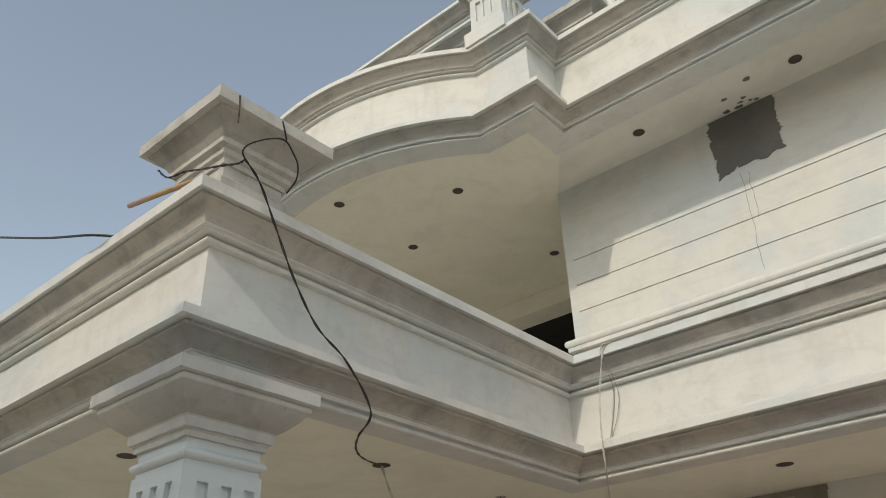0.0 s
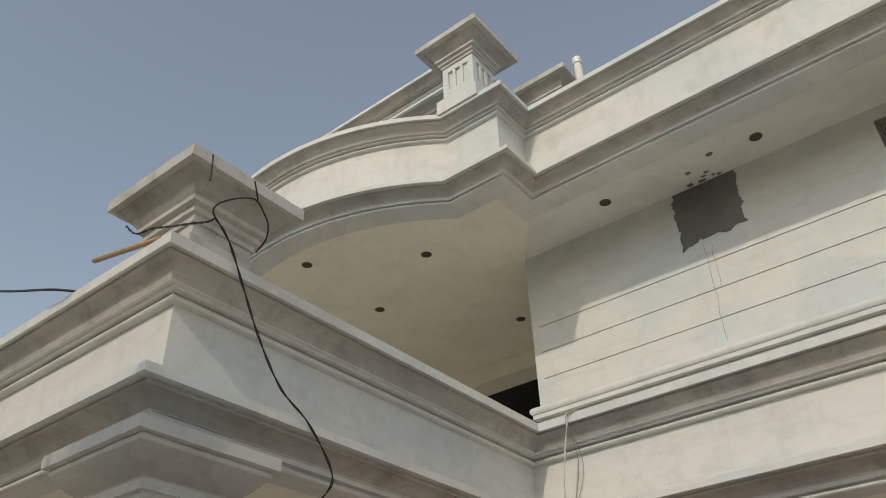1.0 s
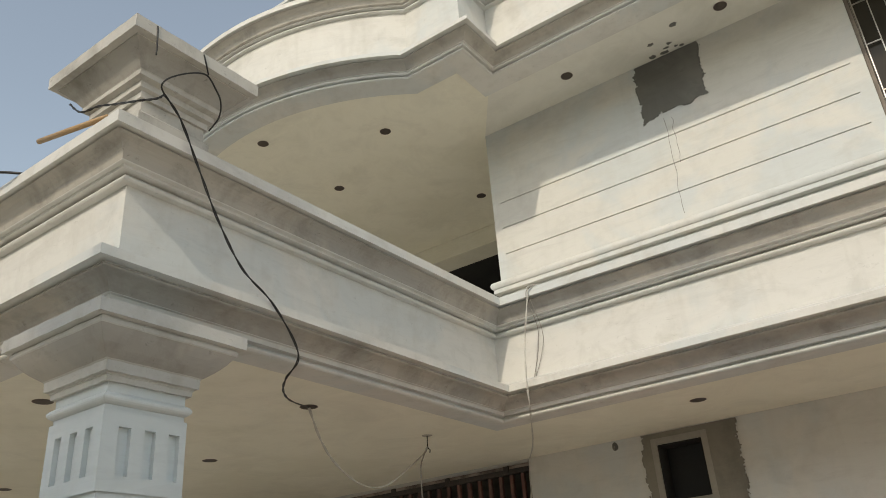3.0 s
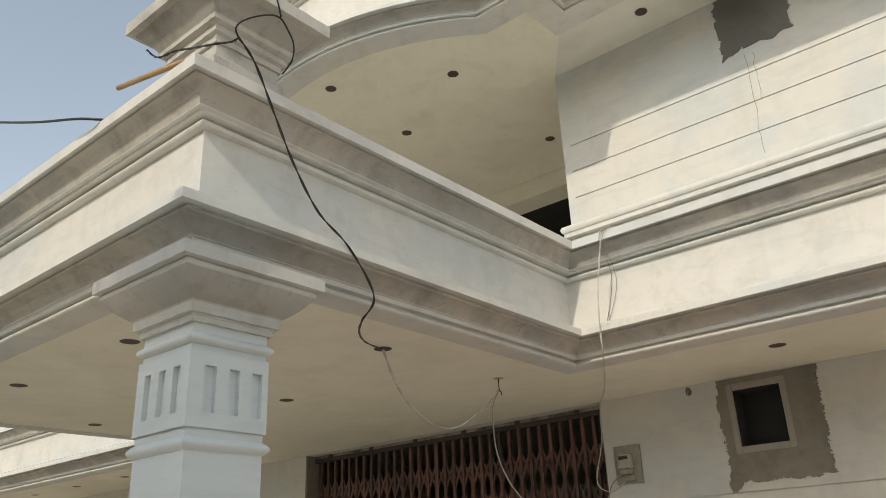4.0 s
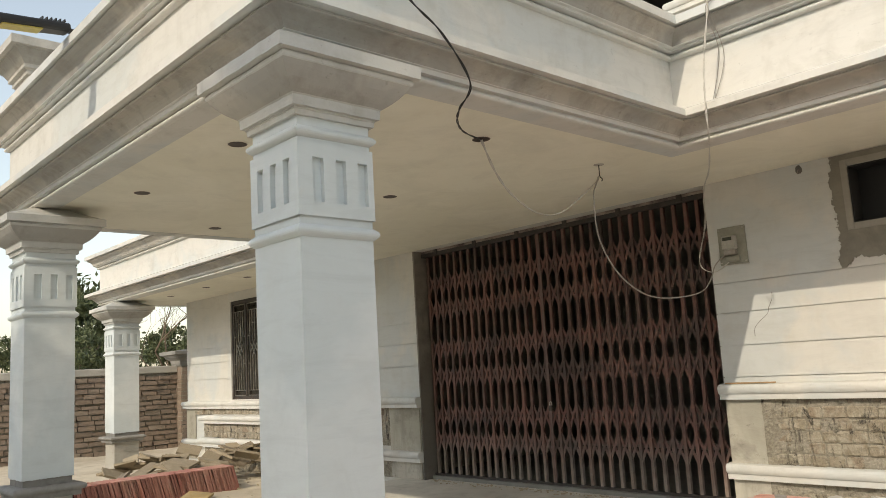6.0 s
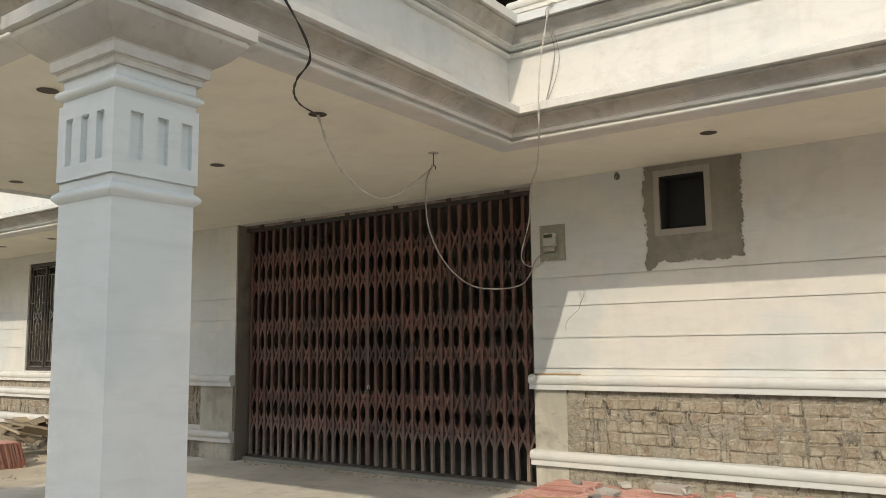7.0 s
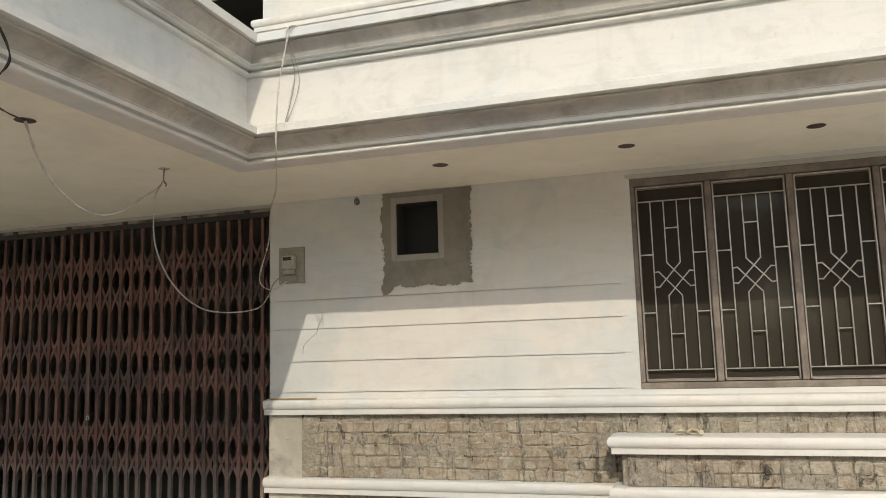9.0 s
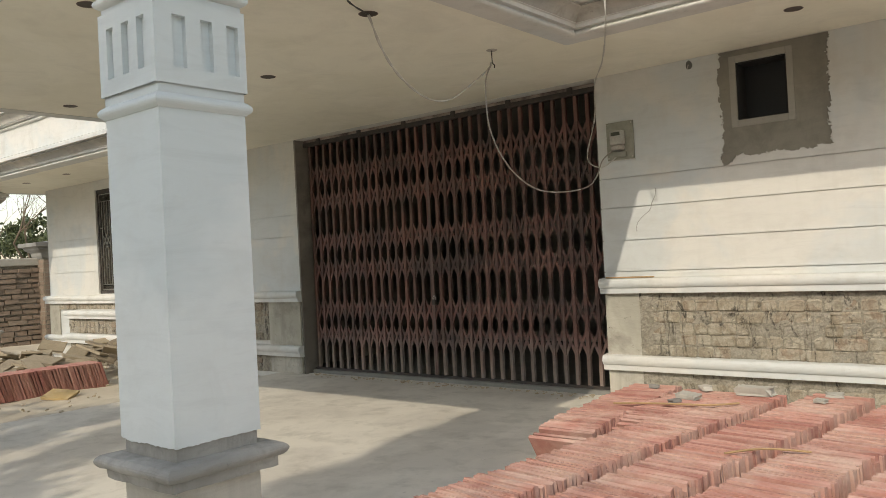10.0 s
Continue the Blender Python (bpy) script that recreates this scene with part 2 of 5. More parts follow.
# ---------------------------------------------------------------- mesh helpers
def mesh_object(name, bm, material, parent=None, label="", smooth=False):
    me = bpy.data.meshes.new(name)
    mats = material if isinstance(material, (list, tuple)) else [material]
    bm.normal_update()
    bm.to_mesh(me)
    bm.free()
    if smooth:
        for p in me.polygons:
            p.use_smooth = True
    for mat in mats:
        me.materials.append(mat)
    ob = new(name, me)
    if parent:
        ob.parent = parent
    if label:
        ob["label"] = label
    return ob


def part(name, bm, material, parent, label="", smooth=False):
    return mesh_object(name, bm, material, parent, label, smooth)


def thing(name, label, category, group="", kind="", at=(0, 0, 0)):
    ob = new(name)
    ob.location = at
    ob.empty_display_size = 0.2
    return tagged(ob, label, category, group, kind)


def add_box(bm, x0, x1, y0, y1, z0, z1, bevel=0.0, m=None):
    r = bmesh.ops.create_cube(bm, size=1.0)
    vs = r["verts"]
    for v in vs:
        v.co = Vector(((x0 + x1) / 2 + v.co.x * (x1 - x0), (y0 + y1) / 2 + v.co.y * (y1 - y0), (z0 + z1) / 2 + v.co.z * (z1 - z0)))
    if bevel:
        es = {e for v in vs for e in v.link_edges}
        out = bmesh.ops.bevel(bm, geom=list(es), offset=bevel, segments=2, profile=0.5, affect="EDGES")
        vs = list({v for f in out["faces"] for v in f.verts} | {v for v in vs if v.is_valid})
    if m is not None:
        bmesh.ops.transform(bm, matrix=m, verts=vs)
    return vs


def box(x0, x1, y0, y1, z0, z1, bevel=0.0):
    bm = bmesh.new()
    add_box(bm, x0, x1, y0, y1, z0, z1, bevel)
    return bm


def sweep(profile, path, closed=False, cap=True, ring=True, raw=()):
    """A moulding: the (out, z) profile carried along a plan path, mitred; out lies to the right of the way."""
    bm = bmesh.new()
    pts = [Vector(p) for p in path]
    n = len(pts)
    rows = []
    for i, p in enumerate(pts):
        ds = []
        if closed or i > 0:
            ds.append((p - pts[i - 1]).normalized())
        if closed or i < n - 1:
            ds.append((pts[(i + 1) % n] - p).normalized())
        ns = [Vector((q.y, -q.x)) for q in ds]
        if len(ns) == 2:
            s = ns[0] + ns[1]
            off = s / max(0.2, 1 + ns[0].dot(ns[1]))
        else:
            off = ns[0]
        rows.append([bm.verts.new((p.x + off.x * o, p.y + off.y * o, z)) for o, z in profile])
    k = len(profile)
    for i in range(n if closed else n - 1):
        a, b = rows[i], rows[(i + 1) % n]
        for j in range(k if ring and not closed else k - 1):
            j2 = (j + 1) % k
            f = bm.faces.new((a[j], b[j], b[j2], a[j2]))
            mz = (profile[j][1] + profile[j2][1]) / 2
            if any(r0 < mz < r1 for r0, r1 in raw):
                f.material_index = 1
    if closed:
        bm.faces.new([r[0] for r in rows][::-1])
        bm.faces.new([r[-1] for r in rows])
    elif cap and ring:
        bm.faces.new(rows[0][::-1])
        bm.faces.new(rows[-1])
    bmesh.ops.recalc_face_normals(bm, faces=bm.faces)
    return bm


def arc(o0, z0, o1, z1, bulge, n=5):
    """Profile points from one place to another on a bowed line; bulge to the outside when positive."""
    out = []
    dx, dz = o1 - o0, z1 - z0
    for i in range(n + 1):
        s = i / n
        b = bulge * 4 * s * (1 - s)
        out.append((o0 + dx * s + dz * b, z0 + dz * s - dx * b))
    return out


def panel_wall(x0, x1, z0, z1, y0, y1, holes, shell=False):
    """A wall that faces -y, from y0 (face) to y1 (back). Holes (x0, x1, z0, z1, depth or None) are cut through or sunk."""
    xs = sorted({x0, x1, *[h[0] for h in holes], *[h[1] for h in holes]})
    zs = sorted({z0, z1, *[h[2] for h in holes], *[h[3] for h in holes]})
    xs = [x for x in xs if x0 - 1e-6 <= x <= x1 + 1e-6]
    zs = [z for z in zs if z0 - 1e-6 <= z <= z1 + 1e-6]

    def depth(i, j):
        if i < 0 or j < 0 or i >= len(xs) - 1 or j >= len(zs) - 1:
            return "out"
        cx, cz = (xs[i] + xs[i + 1]) / 2, (zs[j] + zs[j + 1]) / 2
        for h in holes:
            if h[0] < cx < h[1] and h[2] < cz < h[3]:
                return y1 if h[4] is None else y0 + h[4]
        return y0

    bm = bmesh.new()
    cache = {}

    def V(x, y, z):
        key = (round(x, 5), round(y, 5), round(z, 5))
        if key not in cache:
            cache[key] = bm.verts.new(key)
        return cache[key]

    def quad(*ps):
        vs = [V(*p) for p in ps]
        if len(set(vs)) == 4 and bm.faces.get(vs) is None:
            bm.faces.new(vs)

    for i in range(len(xs) - 1):
        for j in range(len(zs) - 1):
            d = depth(i, j)
            xa, xb, za, zb = xs[i], xs[i + 1], zs[j], zs[j + 1]
            if d != y1:
                quad((xa, d, za), (xb, d, za), (xb, d, zb), (xa, d, zb))
                if not shell:
                    quad((xa, y1, za), (xa, y1, zb), (xb, y1, zb), (xb, y1, za))
            for (di, dj, pa, pb) in ((1, 0, (xb, za), (xb, zb)), (0, 1, (xb, zb), (xa, zb)), (-1, 0, (xa, zb), (xa, za)), (0, -1, (xa, za), (xb, za))):
                e = depth(i + di, j + dj)
                e = (d if shell else y1) if e == "out" else e
                if e > d + 1e-6:
                    quad((pa[0], d, pa[1]), (pa[0], e, pa[1]), (pb[0], e, pb[1]), (pb[0], d, pb[1]))
    bmesh.ops.recalc_face_normals(bm, faces=bm.faces)
    return bm


def tube(points, radius, sides=6, smooth_path=True):
    """A cord along points."""
    pts = [Vector(p) for p in points]
    if smooth_path and len(pts) > 2:
        fine = []
        for i in range(len(pts) - 1):
            p0, p1, p2, p3 = pts[max(0, i - 1)], pts[i], pts[i + 1], pts[min(len(pts) - 1, i + 2)]
            for s in (0, 0.2, 0.4, 0.6, 0.8):
                a, b, c, d = -s + 2 * s * s - s ** 3, 2 - 5 * s * s + 3 * s ** 3, s + 4 * s * s - 3 * s ** 3, -s * s + s ** 3
                fine.append((p0 * a + p1 * b + p2 * c + p3 * d) / 2)
        pts = fine + [pts[-1]]
    bm = bmesh.new()
    rings = []
    for i, p in enumerate(pts):
        d = (pts[min(i + 1, len(pts) - 1)] - pts[max(i - 1, 0)]).normalized()
        u = d.cross(Vector((0.31, 0.2, 0.93))).normalized()
        w = d.cross(u)
        rings.append([bm.verts.new(p + (u * math.cos(a) + w * math.sin(a)) * radius) for a in [2 * math.pi * k / sides for k in range(sides)]])
    for a, b in zip(rings, rings[1:]):
        for k in range(sides):
            bm.faces.new((a[k], a[(k + 1) % sides], b[(k + 1) % sides], b[k]))
    bm.faces.new(rings[0][::-1])
    bm.faces.new(rings[-1])
    bmesh.ops.recalc_face_normals(bm, faces=bm.faces)
    return bm


def square(cx, cy, h):
    """A square plan path, run so that its right side is the outside."""
    return [(cx - h, cy - h), (cx + h, cy - h), (cx + h, cy + h), (cx - h, cy + h)]


# ---------------------------------------------------------------- plan, in metres
WALL_Y = 5.905          # the facade's face
C1, C2 = 2.53, 5.735    # soffits of the two storeys
FR_X, FR_Y = -2.868, 1.742   # porch frieze: side and front
PL_X = -7.10            # porch frieze, far side
TER_Y = 4.685           # frieze of the terrace along the facade
LW_X = -13.58            # frieze at the far end of the house
UP_Y, UP_BX, UP_BY = 5.04, -2.835, 4.588   # roof frieze; its projecting block
UP_Z = 5.637
RIGHT_X = 6.0

# ---------------------------------------------------------------- ground
bm = bmesh.new()
S = 400
bmesh.ops.create_grid(bm, x_segments=1, y_segments=1, size=S)
bmesh.ops.translate(bm, verts=bm.verts, vec=(0, 0, -0.16))
tagged(mesh_object("ground", bm, SOIL), "dry brown earth round the house", "ground", kind="structure")

bm = bmesh.new()
bmesh.ops.create_grid(bm, x_segments=70, y_segments=40, size=1)
for v in bm.verts:
    x, y = -13.0 + v.co.x * 7.0, 3.0 + v.co.y * 7.0
    edge = max(abs(v.co.x), abs(v.co.y))
    z = -0.05 + 0.06 * noise.noise(Vector((x * 0.8, y * 0.8, 0))) + 0.025 * noise.noise(Vector((x * 3, y * 3, 4)))
    if x > -7.7:
        z = min(z, -0.03)
    if edge > 0.9:
        z = -0.2
    v.co = Vector((x, y, z))
tagged(mesh_object("yard_soil", bm, SOIL, smooth=True), "uneven dry soil of the side yard", "ground", kind="structure")

bm = box(-7.45, 7.0, 0.6, 6.02, -0.18, 0.0, 0.01)
tagged(mesh_object("floor", bm, FLOOR), "dusty smooth concrete porch floor", "floor", kind="structure")

# ---------------------------------------------------------------- facade walls
GX0, GX1, GZ = -7.06, -3.395, C1 + 0.001
WX0, WZ0, WZ1 = -0.505, 0.985, 2.47
WX1 = 2.13
groove = 0.014
lower_holes = [(GX0, GX1, -0.2, GZ, None), (-2.285, -1.945, 2.035, 2.44, None), (WX0, WX1, WZ0, WZ1, None), (-11.46, -10.17, 0.915, 2.40, None)]
for z in (1.725, 1.493, 1.239, 0.998):
    lower_holes.append((GX1, -0.6, z - 0.0032, z + 0.0032, groove))
    if z < 1.0:
        continue
    lower_holes.append((2.25, RIGHT_X, z - 0.0032, z + 0.0032, groove))
    lower_holes.append((-10.07, GX0, z - 0.0032, z + 0.0032, groove))
    lower_holes.append((-13.0, -11.56, z - 0.0032, z + 0.0032, groove))
tagged(mesh_object("wall_front_lower", panel_wall(-13.0, RIGHT_X, -0.18, C1 + 0.3, WALL_Y, WALL_Y + 0.23, lower_holes), WHITE), "off-white painted plaster wall with horizontal grooves", "wall", kind="structure")

UX0 = -3.47
upper_holes = [(-0.15, 2.3, 4.10, 5.62, None)]
for z in (4.935, 4.668, 4.40, 4.152):
    upper_holes.append((UX0 + 0.08, -0.25, z - 0.0048, z + 0.0048, groove))
tagged(mesh_object("wall_front_upper", panel_wall(UX0, RIGHT_X, 3.1, C2 + 0.3, WALL_Y, WALL_Y + 0.23, upper_holes), WHITE), "off-white upper storey wall with horizontal grooves", "wall", kind="structure")
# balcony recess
# lounge walls and ceiling carry the depth's shade in their colour
tagged(mesh_object("wall_lounge_side", box(UX0, UX0 + 0.23, 7.685, 13.4, 3.1, C2 + 0.3), SHADE_BLACK), "side wall of the upper lounge, near-black for its shade", "wall", kind="structure")
tagged(mesh_object("wall_balcony_side", box(UX0, UX0 + 0.23, WALL_Y + 0.235, 7.68, 3.1, C2 + 0.3), WHITE), "plaster side wall of the upper balcony", "wall", kind="structure")
tagged(mesh_object("wall_balcony_back", box(-13.0, UX0 + 0.23, 13.405, 13.6, 3.0, C2 + 0.3), SHADE_BLACK), "back wall of the upper balcony, near-black for its shade", "wall", kind="structure")
tagged(mesh_object("beam_balcony", box(-12.8, UX0 - 0.003, 7.55, 7.90, 5.50, C2 - 0.003, 0.008), CREAM), "cream plaster beam under the balcony ceiling", "beam", kind="structure")
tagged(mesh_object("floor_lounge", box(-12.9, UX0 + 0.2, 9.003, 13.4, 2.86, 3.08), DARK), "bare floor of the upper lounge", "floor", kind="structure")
tagged(mesh_object("ceiling_lounge", box(-12.9, UX0 - 0.003, 7.905, 13.4, 5.58, 5.73), SHADE_BLACK), "ceiling of the upper lounge, near-black for its shade", "ceiling", kind="structure")
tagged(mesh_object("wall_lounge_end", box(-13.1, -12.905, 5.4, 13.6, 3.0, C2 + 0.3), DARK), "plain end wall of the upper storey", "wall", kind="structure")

# house body behind: floors and dark rooms
tagged(mesh_object("floor_upper", box(-12.9, RIGHT_X, 4.9, 9.0, 2.86, 3.08), FLOOR), "bare concrete upper floor slab", "floor", kind="structure")
tagged(mesh_object("floor_porch_roof", box(-7.0, -2.95, 1.85, 4.89, 2.86, 3.08), FLOOR), "bare concrete porch roof slab", "floor", kind="structure")
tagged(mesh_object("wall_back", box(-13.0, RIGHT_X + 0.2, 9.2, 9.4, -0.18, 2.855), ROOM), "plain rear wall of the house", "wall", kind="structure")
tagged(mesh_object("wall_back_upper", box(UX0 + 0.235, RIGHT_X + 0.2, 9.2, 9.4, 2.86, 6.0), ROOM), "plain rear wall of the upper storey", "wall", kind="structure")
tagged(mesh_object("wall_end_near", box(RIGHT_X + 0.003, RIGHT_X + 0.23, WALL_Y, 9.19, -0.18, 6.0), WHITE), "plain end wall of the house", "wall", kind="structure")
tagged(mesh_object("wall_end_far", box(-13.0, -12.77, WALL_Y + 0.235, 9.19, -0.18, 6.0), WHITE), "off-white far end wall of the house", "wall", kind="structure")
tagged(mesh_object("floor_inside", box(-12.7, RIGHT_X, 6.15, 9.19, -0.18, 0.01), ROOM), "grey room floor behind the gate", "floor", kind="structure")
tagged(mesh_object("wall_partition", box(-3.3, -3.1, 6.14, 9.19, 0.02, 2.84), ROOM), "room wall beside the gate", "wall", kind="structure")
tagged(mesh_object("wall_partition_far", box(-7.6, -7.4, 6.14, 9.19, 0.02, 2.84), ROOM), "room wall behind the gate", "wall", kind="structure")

# soffits
def slab_from(path, z0, z1):
    b = bmesh.new()
    lo = [b.verts.new((x, y, z0)) for x, y in path]
    hi = [b.verts.new((x, y, z1)) for x, y in path]
    b.faces.new(lo)
    b.faces.new(hi[::-1])
    for i in range(len(path)):
        j = (i + 1) % len(path)
        b.faces.new((lo[i], lo[j], hi[j], hi[i]))
    bmesh.ops.recalc_face_normals(b, faces=b.faces)
    return b


lower_path = [(LW_X, 9.0), (LW_X, TER_Y), (PL_X, TER_Y), (PL_X, FR_Y), (FR_X, FR_Y), (FR_X, TER_Y), (RIGHT_X, TER_Y)]
soffit1 = [(LW_X + 0.02, 9.0), (LW_X + 0.02, TER_Y + 0.02), (PL_X + 0.02, TER_Y + 0.02), (PL_X + 0.02, FR_Y + 0.02), (FR_X - 0.02, FR_Y + 0.02), (FR_X - 0.02, TER_Y + 0.02), (RIGHT_X, TER_Y + 0.02), (RIGHT_X, WALL_Y - 0.002), (-13.005, WALL_Y - 0.002), (-13.005, 9.0)]
tagged(mesh_object("ceiling_porch", slab_from(soffit1, C1 + 0.004, C1 + 0.3), CREAM), "cream painted porch ceiling with spot holes", "ceiling", kind="structure")
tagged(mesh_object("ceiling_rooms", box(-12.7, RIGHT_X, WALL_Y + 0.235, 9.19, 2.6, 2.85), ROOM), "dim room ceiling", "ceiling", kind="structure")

BOW_C, BOW_HALF, BOW_DEPTH = -5.05, 1.645, 0.57
def bow(n=28):
    r = (BOW_HALF ** 2 + BOW_DEPTH ** 2) / (2 * BOW_DEPTH)
    a = math.asin(BOW_HALF / r)
    return [(BOW_C + r * math.sin(-a + 2 * a * i / n), UP_BY - (r * math.cos(-a + 2 * a * i / n) - (r - BOW_DEPTH))) for i in range(n + 1)]
upper_path = [(-13.0, UP_Y), (2 * BOW_C - UP_BX, UP_Y), (2 * BOW_C - UP_BX, UP_BY), *bow(), (UP_BX, UP_BY), (UP_BX, UP_Y), (RIGHT_X, UP_Y)]
soffit2 = [(x + (-0.03 if abs(x - UP_BX) < 1e-6 else 0), y + 0.03) for x, y in upper_path] + [(RIGHT_X, 9.19), (-13.0, 9.19)]
k_ = len(soffit2) - 4
seam = (UX0, WALL_Y)
SOFFIT_WHITE = plaster("soffit_white", (0.66, 0.65, 0.59), (0.72, 0.71, 0.65), (0.56, 0.54, 0.47), 0.3, False)
tagged(mesh_object("ceiling_balcony", slab_from(soffit2[:k_ + 1] + [seam, (UX0, 9.19), soffit2[-1]], C2, C2 + 0.3), CREAM), "cream ceiling over the upper balcony", "ceiling", kind="structure")
tagged(mesh_object("ceiling_eaves", slab_from([soffit2[k_], soffit2[k_ + 1], soffit2[k_ + 2], (UX0, 9.19), seam], C2 + 0.001, C2 + 0.3), SOFFIT_WHITE), "off-white soffit over the upper wall", "ceiling", kind="structure")

# ---------------------------------------------------------------- mouldings
def entablature(z, k=1.0, kf=1.0, thick=0.14):
    """Profile of the two-cornice parapet from its foot at z; k stretches the cornices, kf the frieze."""
    p = [(-thick, z), (0.0, z), (0.008, z + 0.002 * k)]
    p += arc(0.016, z + 0.003 * k, 0.016, z + 0.027 * k, 0.42, 5)
    p += [(0.006, z + 0.030 * k), (0.006, z + 0.039 * k), (0.036, z + 0.041 * k), (0.040, z + 0.064 * k), (0.052, z + 0.066 * k)]
    p += arc(0.054, z + 0.068 * k, 0.140, z + 0.124 * k, -0.13, 6)
    p += arc(0.144, z + 0.125 * k, 0.144, z + 0.138 * k, 0.4, 3)
    p += [(0.138, z + 0.140 * k), (0.138, z + 0.146 * k), (0.187, z + 0.147 * k), (0.187, z + 0.190 * k), (0.0, z + 0.235 * k + 0.03)]
    f = z + 0.235 * k + 0.03 + 0.335 * kf
    p += [(0.0, f), (0.030, f + 0.003)] + arc(0.032, f + 0.005, 0.032, f + 0.026 * k, 0.3, 4) + [(0.016, f + 0.031 * k), (0.016, f + 0.040 * k), (0.060, f + 0.043 * k), (0.062, f + 0.056 * k), (0.082, f + 0.058 * k)]
    p += arc(0.085, f + 0.062 * k, 0.166, f + 0.143 * k, -0.16, 6)
    p += [(0.150, f + 0.147 * k), (0.150, f + 0.157 * k), (0.187, f + 0.158 * k), (0.187, f + 0.215 * k), (-thick, f + 0.225 * k)]
    return p


# cornice coves get the darker tone for the shade below their tips
tagged(mesh_object("parapet_lower", sweep(entablature(C1), lower_path, raw=((C1 + 0.074, C1 + 0.136), (C1 + 0.662, C1 + 0.75))), [TRIM, RAW_SHADE_TRIM]), "white plaster parapet with two moulded cornices", "parapet", kind="structure")
tagged(mesh_object("parapet_roof", sweep(entablature(UP_Z, 0.87, 1.55, 0.2), upper_path, raw=((UP_Z + 0.065, UP_Z + 0.119), (UP_Z + 0.802, UP_Z + 0.885))), [TRIM, RAW_SHADE_TRIM]), "white plaster roof parapet bowing out over the balcony", "parapet", kind="structure")

# ---------------------------------------------------------------- pillars
def fluted_block(h, z0, z1, slots, s0, s1, depth=0.022, side_slots=None):
    """A square block with sunk upright slots on its four sides."""
    bm = bmesh.new()
    for side in range(4):
        w = panel_wall(-h, h, z0, z1, -h, -h + 0.05, [(a, b, s0, s1, depth) for a, b in (side_slots if side_slots and side == 1 else slots)], True)
        me = bpy.data.meshes.new("tmp")
        w.to_mesh(me)
        w.free()
        k = len(bm.verts)
        bm.from_mesh(me)
        bpy.data.meshes.remove(me)
        bm.verts.ensure_lookup_table()
        bmesh.ops.rotate(bm, verts=bm.verts[k:], cent=(0, 0, 0), matrix=Matrix.Rotation(side * math.pi / 2, 3, "Z"))
    add_box(bm, -h + 0.052, h - 0.052, -h + 0.052, h - 0.052, z0, z1)
    return bm


def chipped(bm, amount):
    """Cuts the long faces and roughens them, like hand-laid cement."""
    bmesh.ops.subdivide_edges(bm, edges=[e for e in bm.edges if e.calc_length() > 0.2], cuts=22, use_grid_fill=True)
    for v in bm.verts:
        w = Vector((v.co.x * 23, v.co.y * 23, v.co.z * 30))
        v.co += Vector((noise.noise(w), noise.noise(w + Vector((9, 0, 0))), noise.noise(w + Vector((0, 9, 0))))) * amount
    return bm


CAPITAL = plaster("capital_paint", (0.47, 0.48, 0.465), (0.55, 0.54, 0.505), (0.32, 0.305, 0.27), 0.55, True, 0.8, 0.3, 0.5)


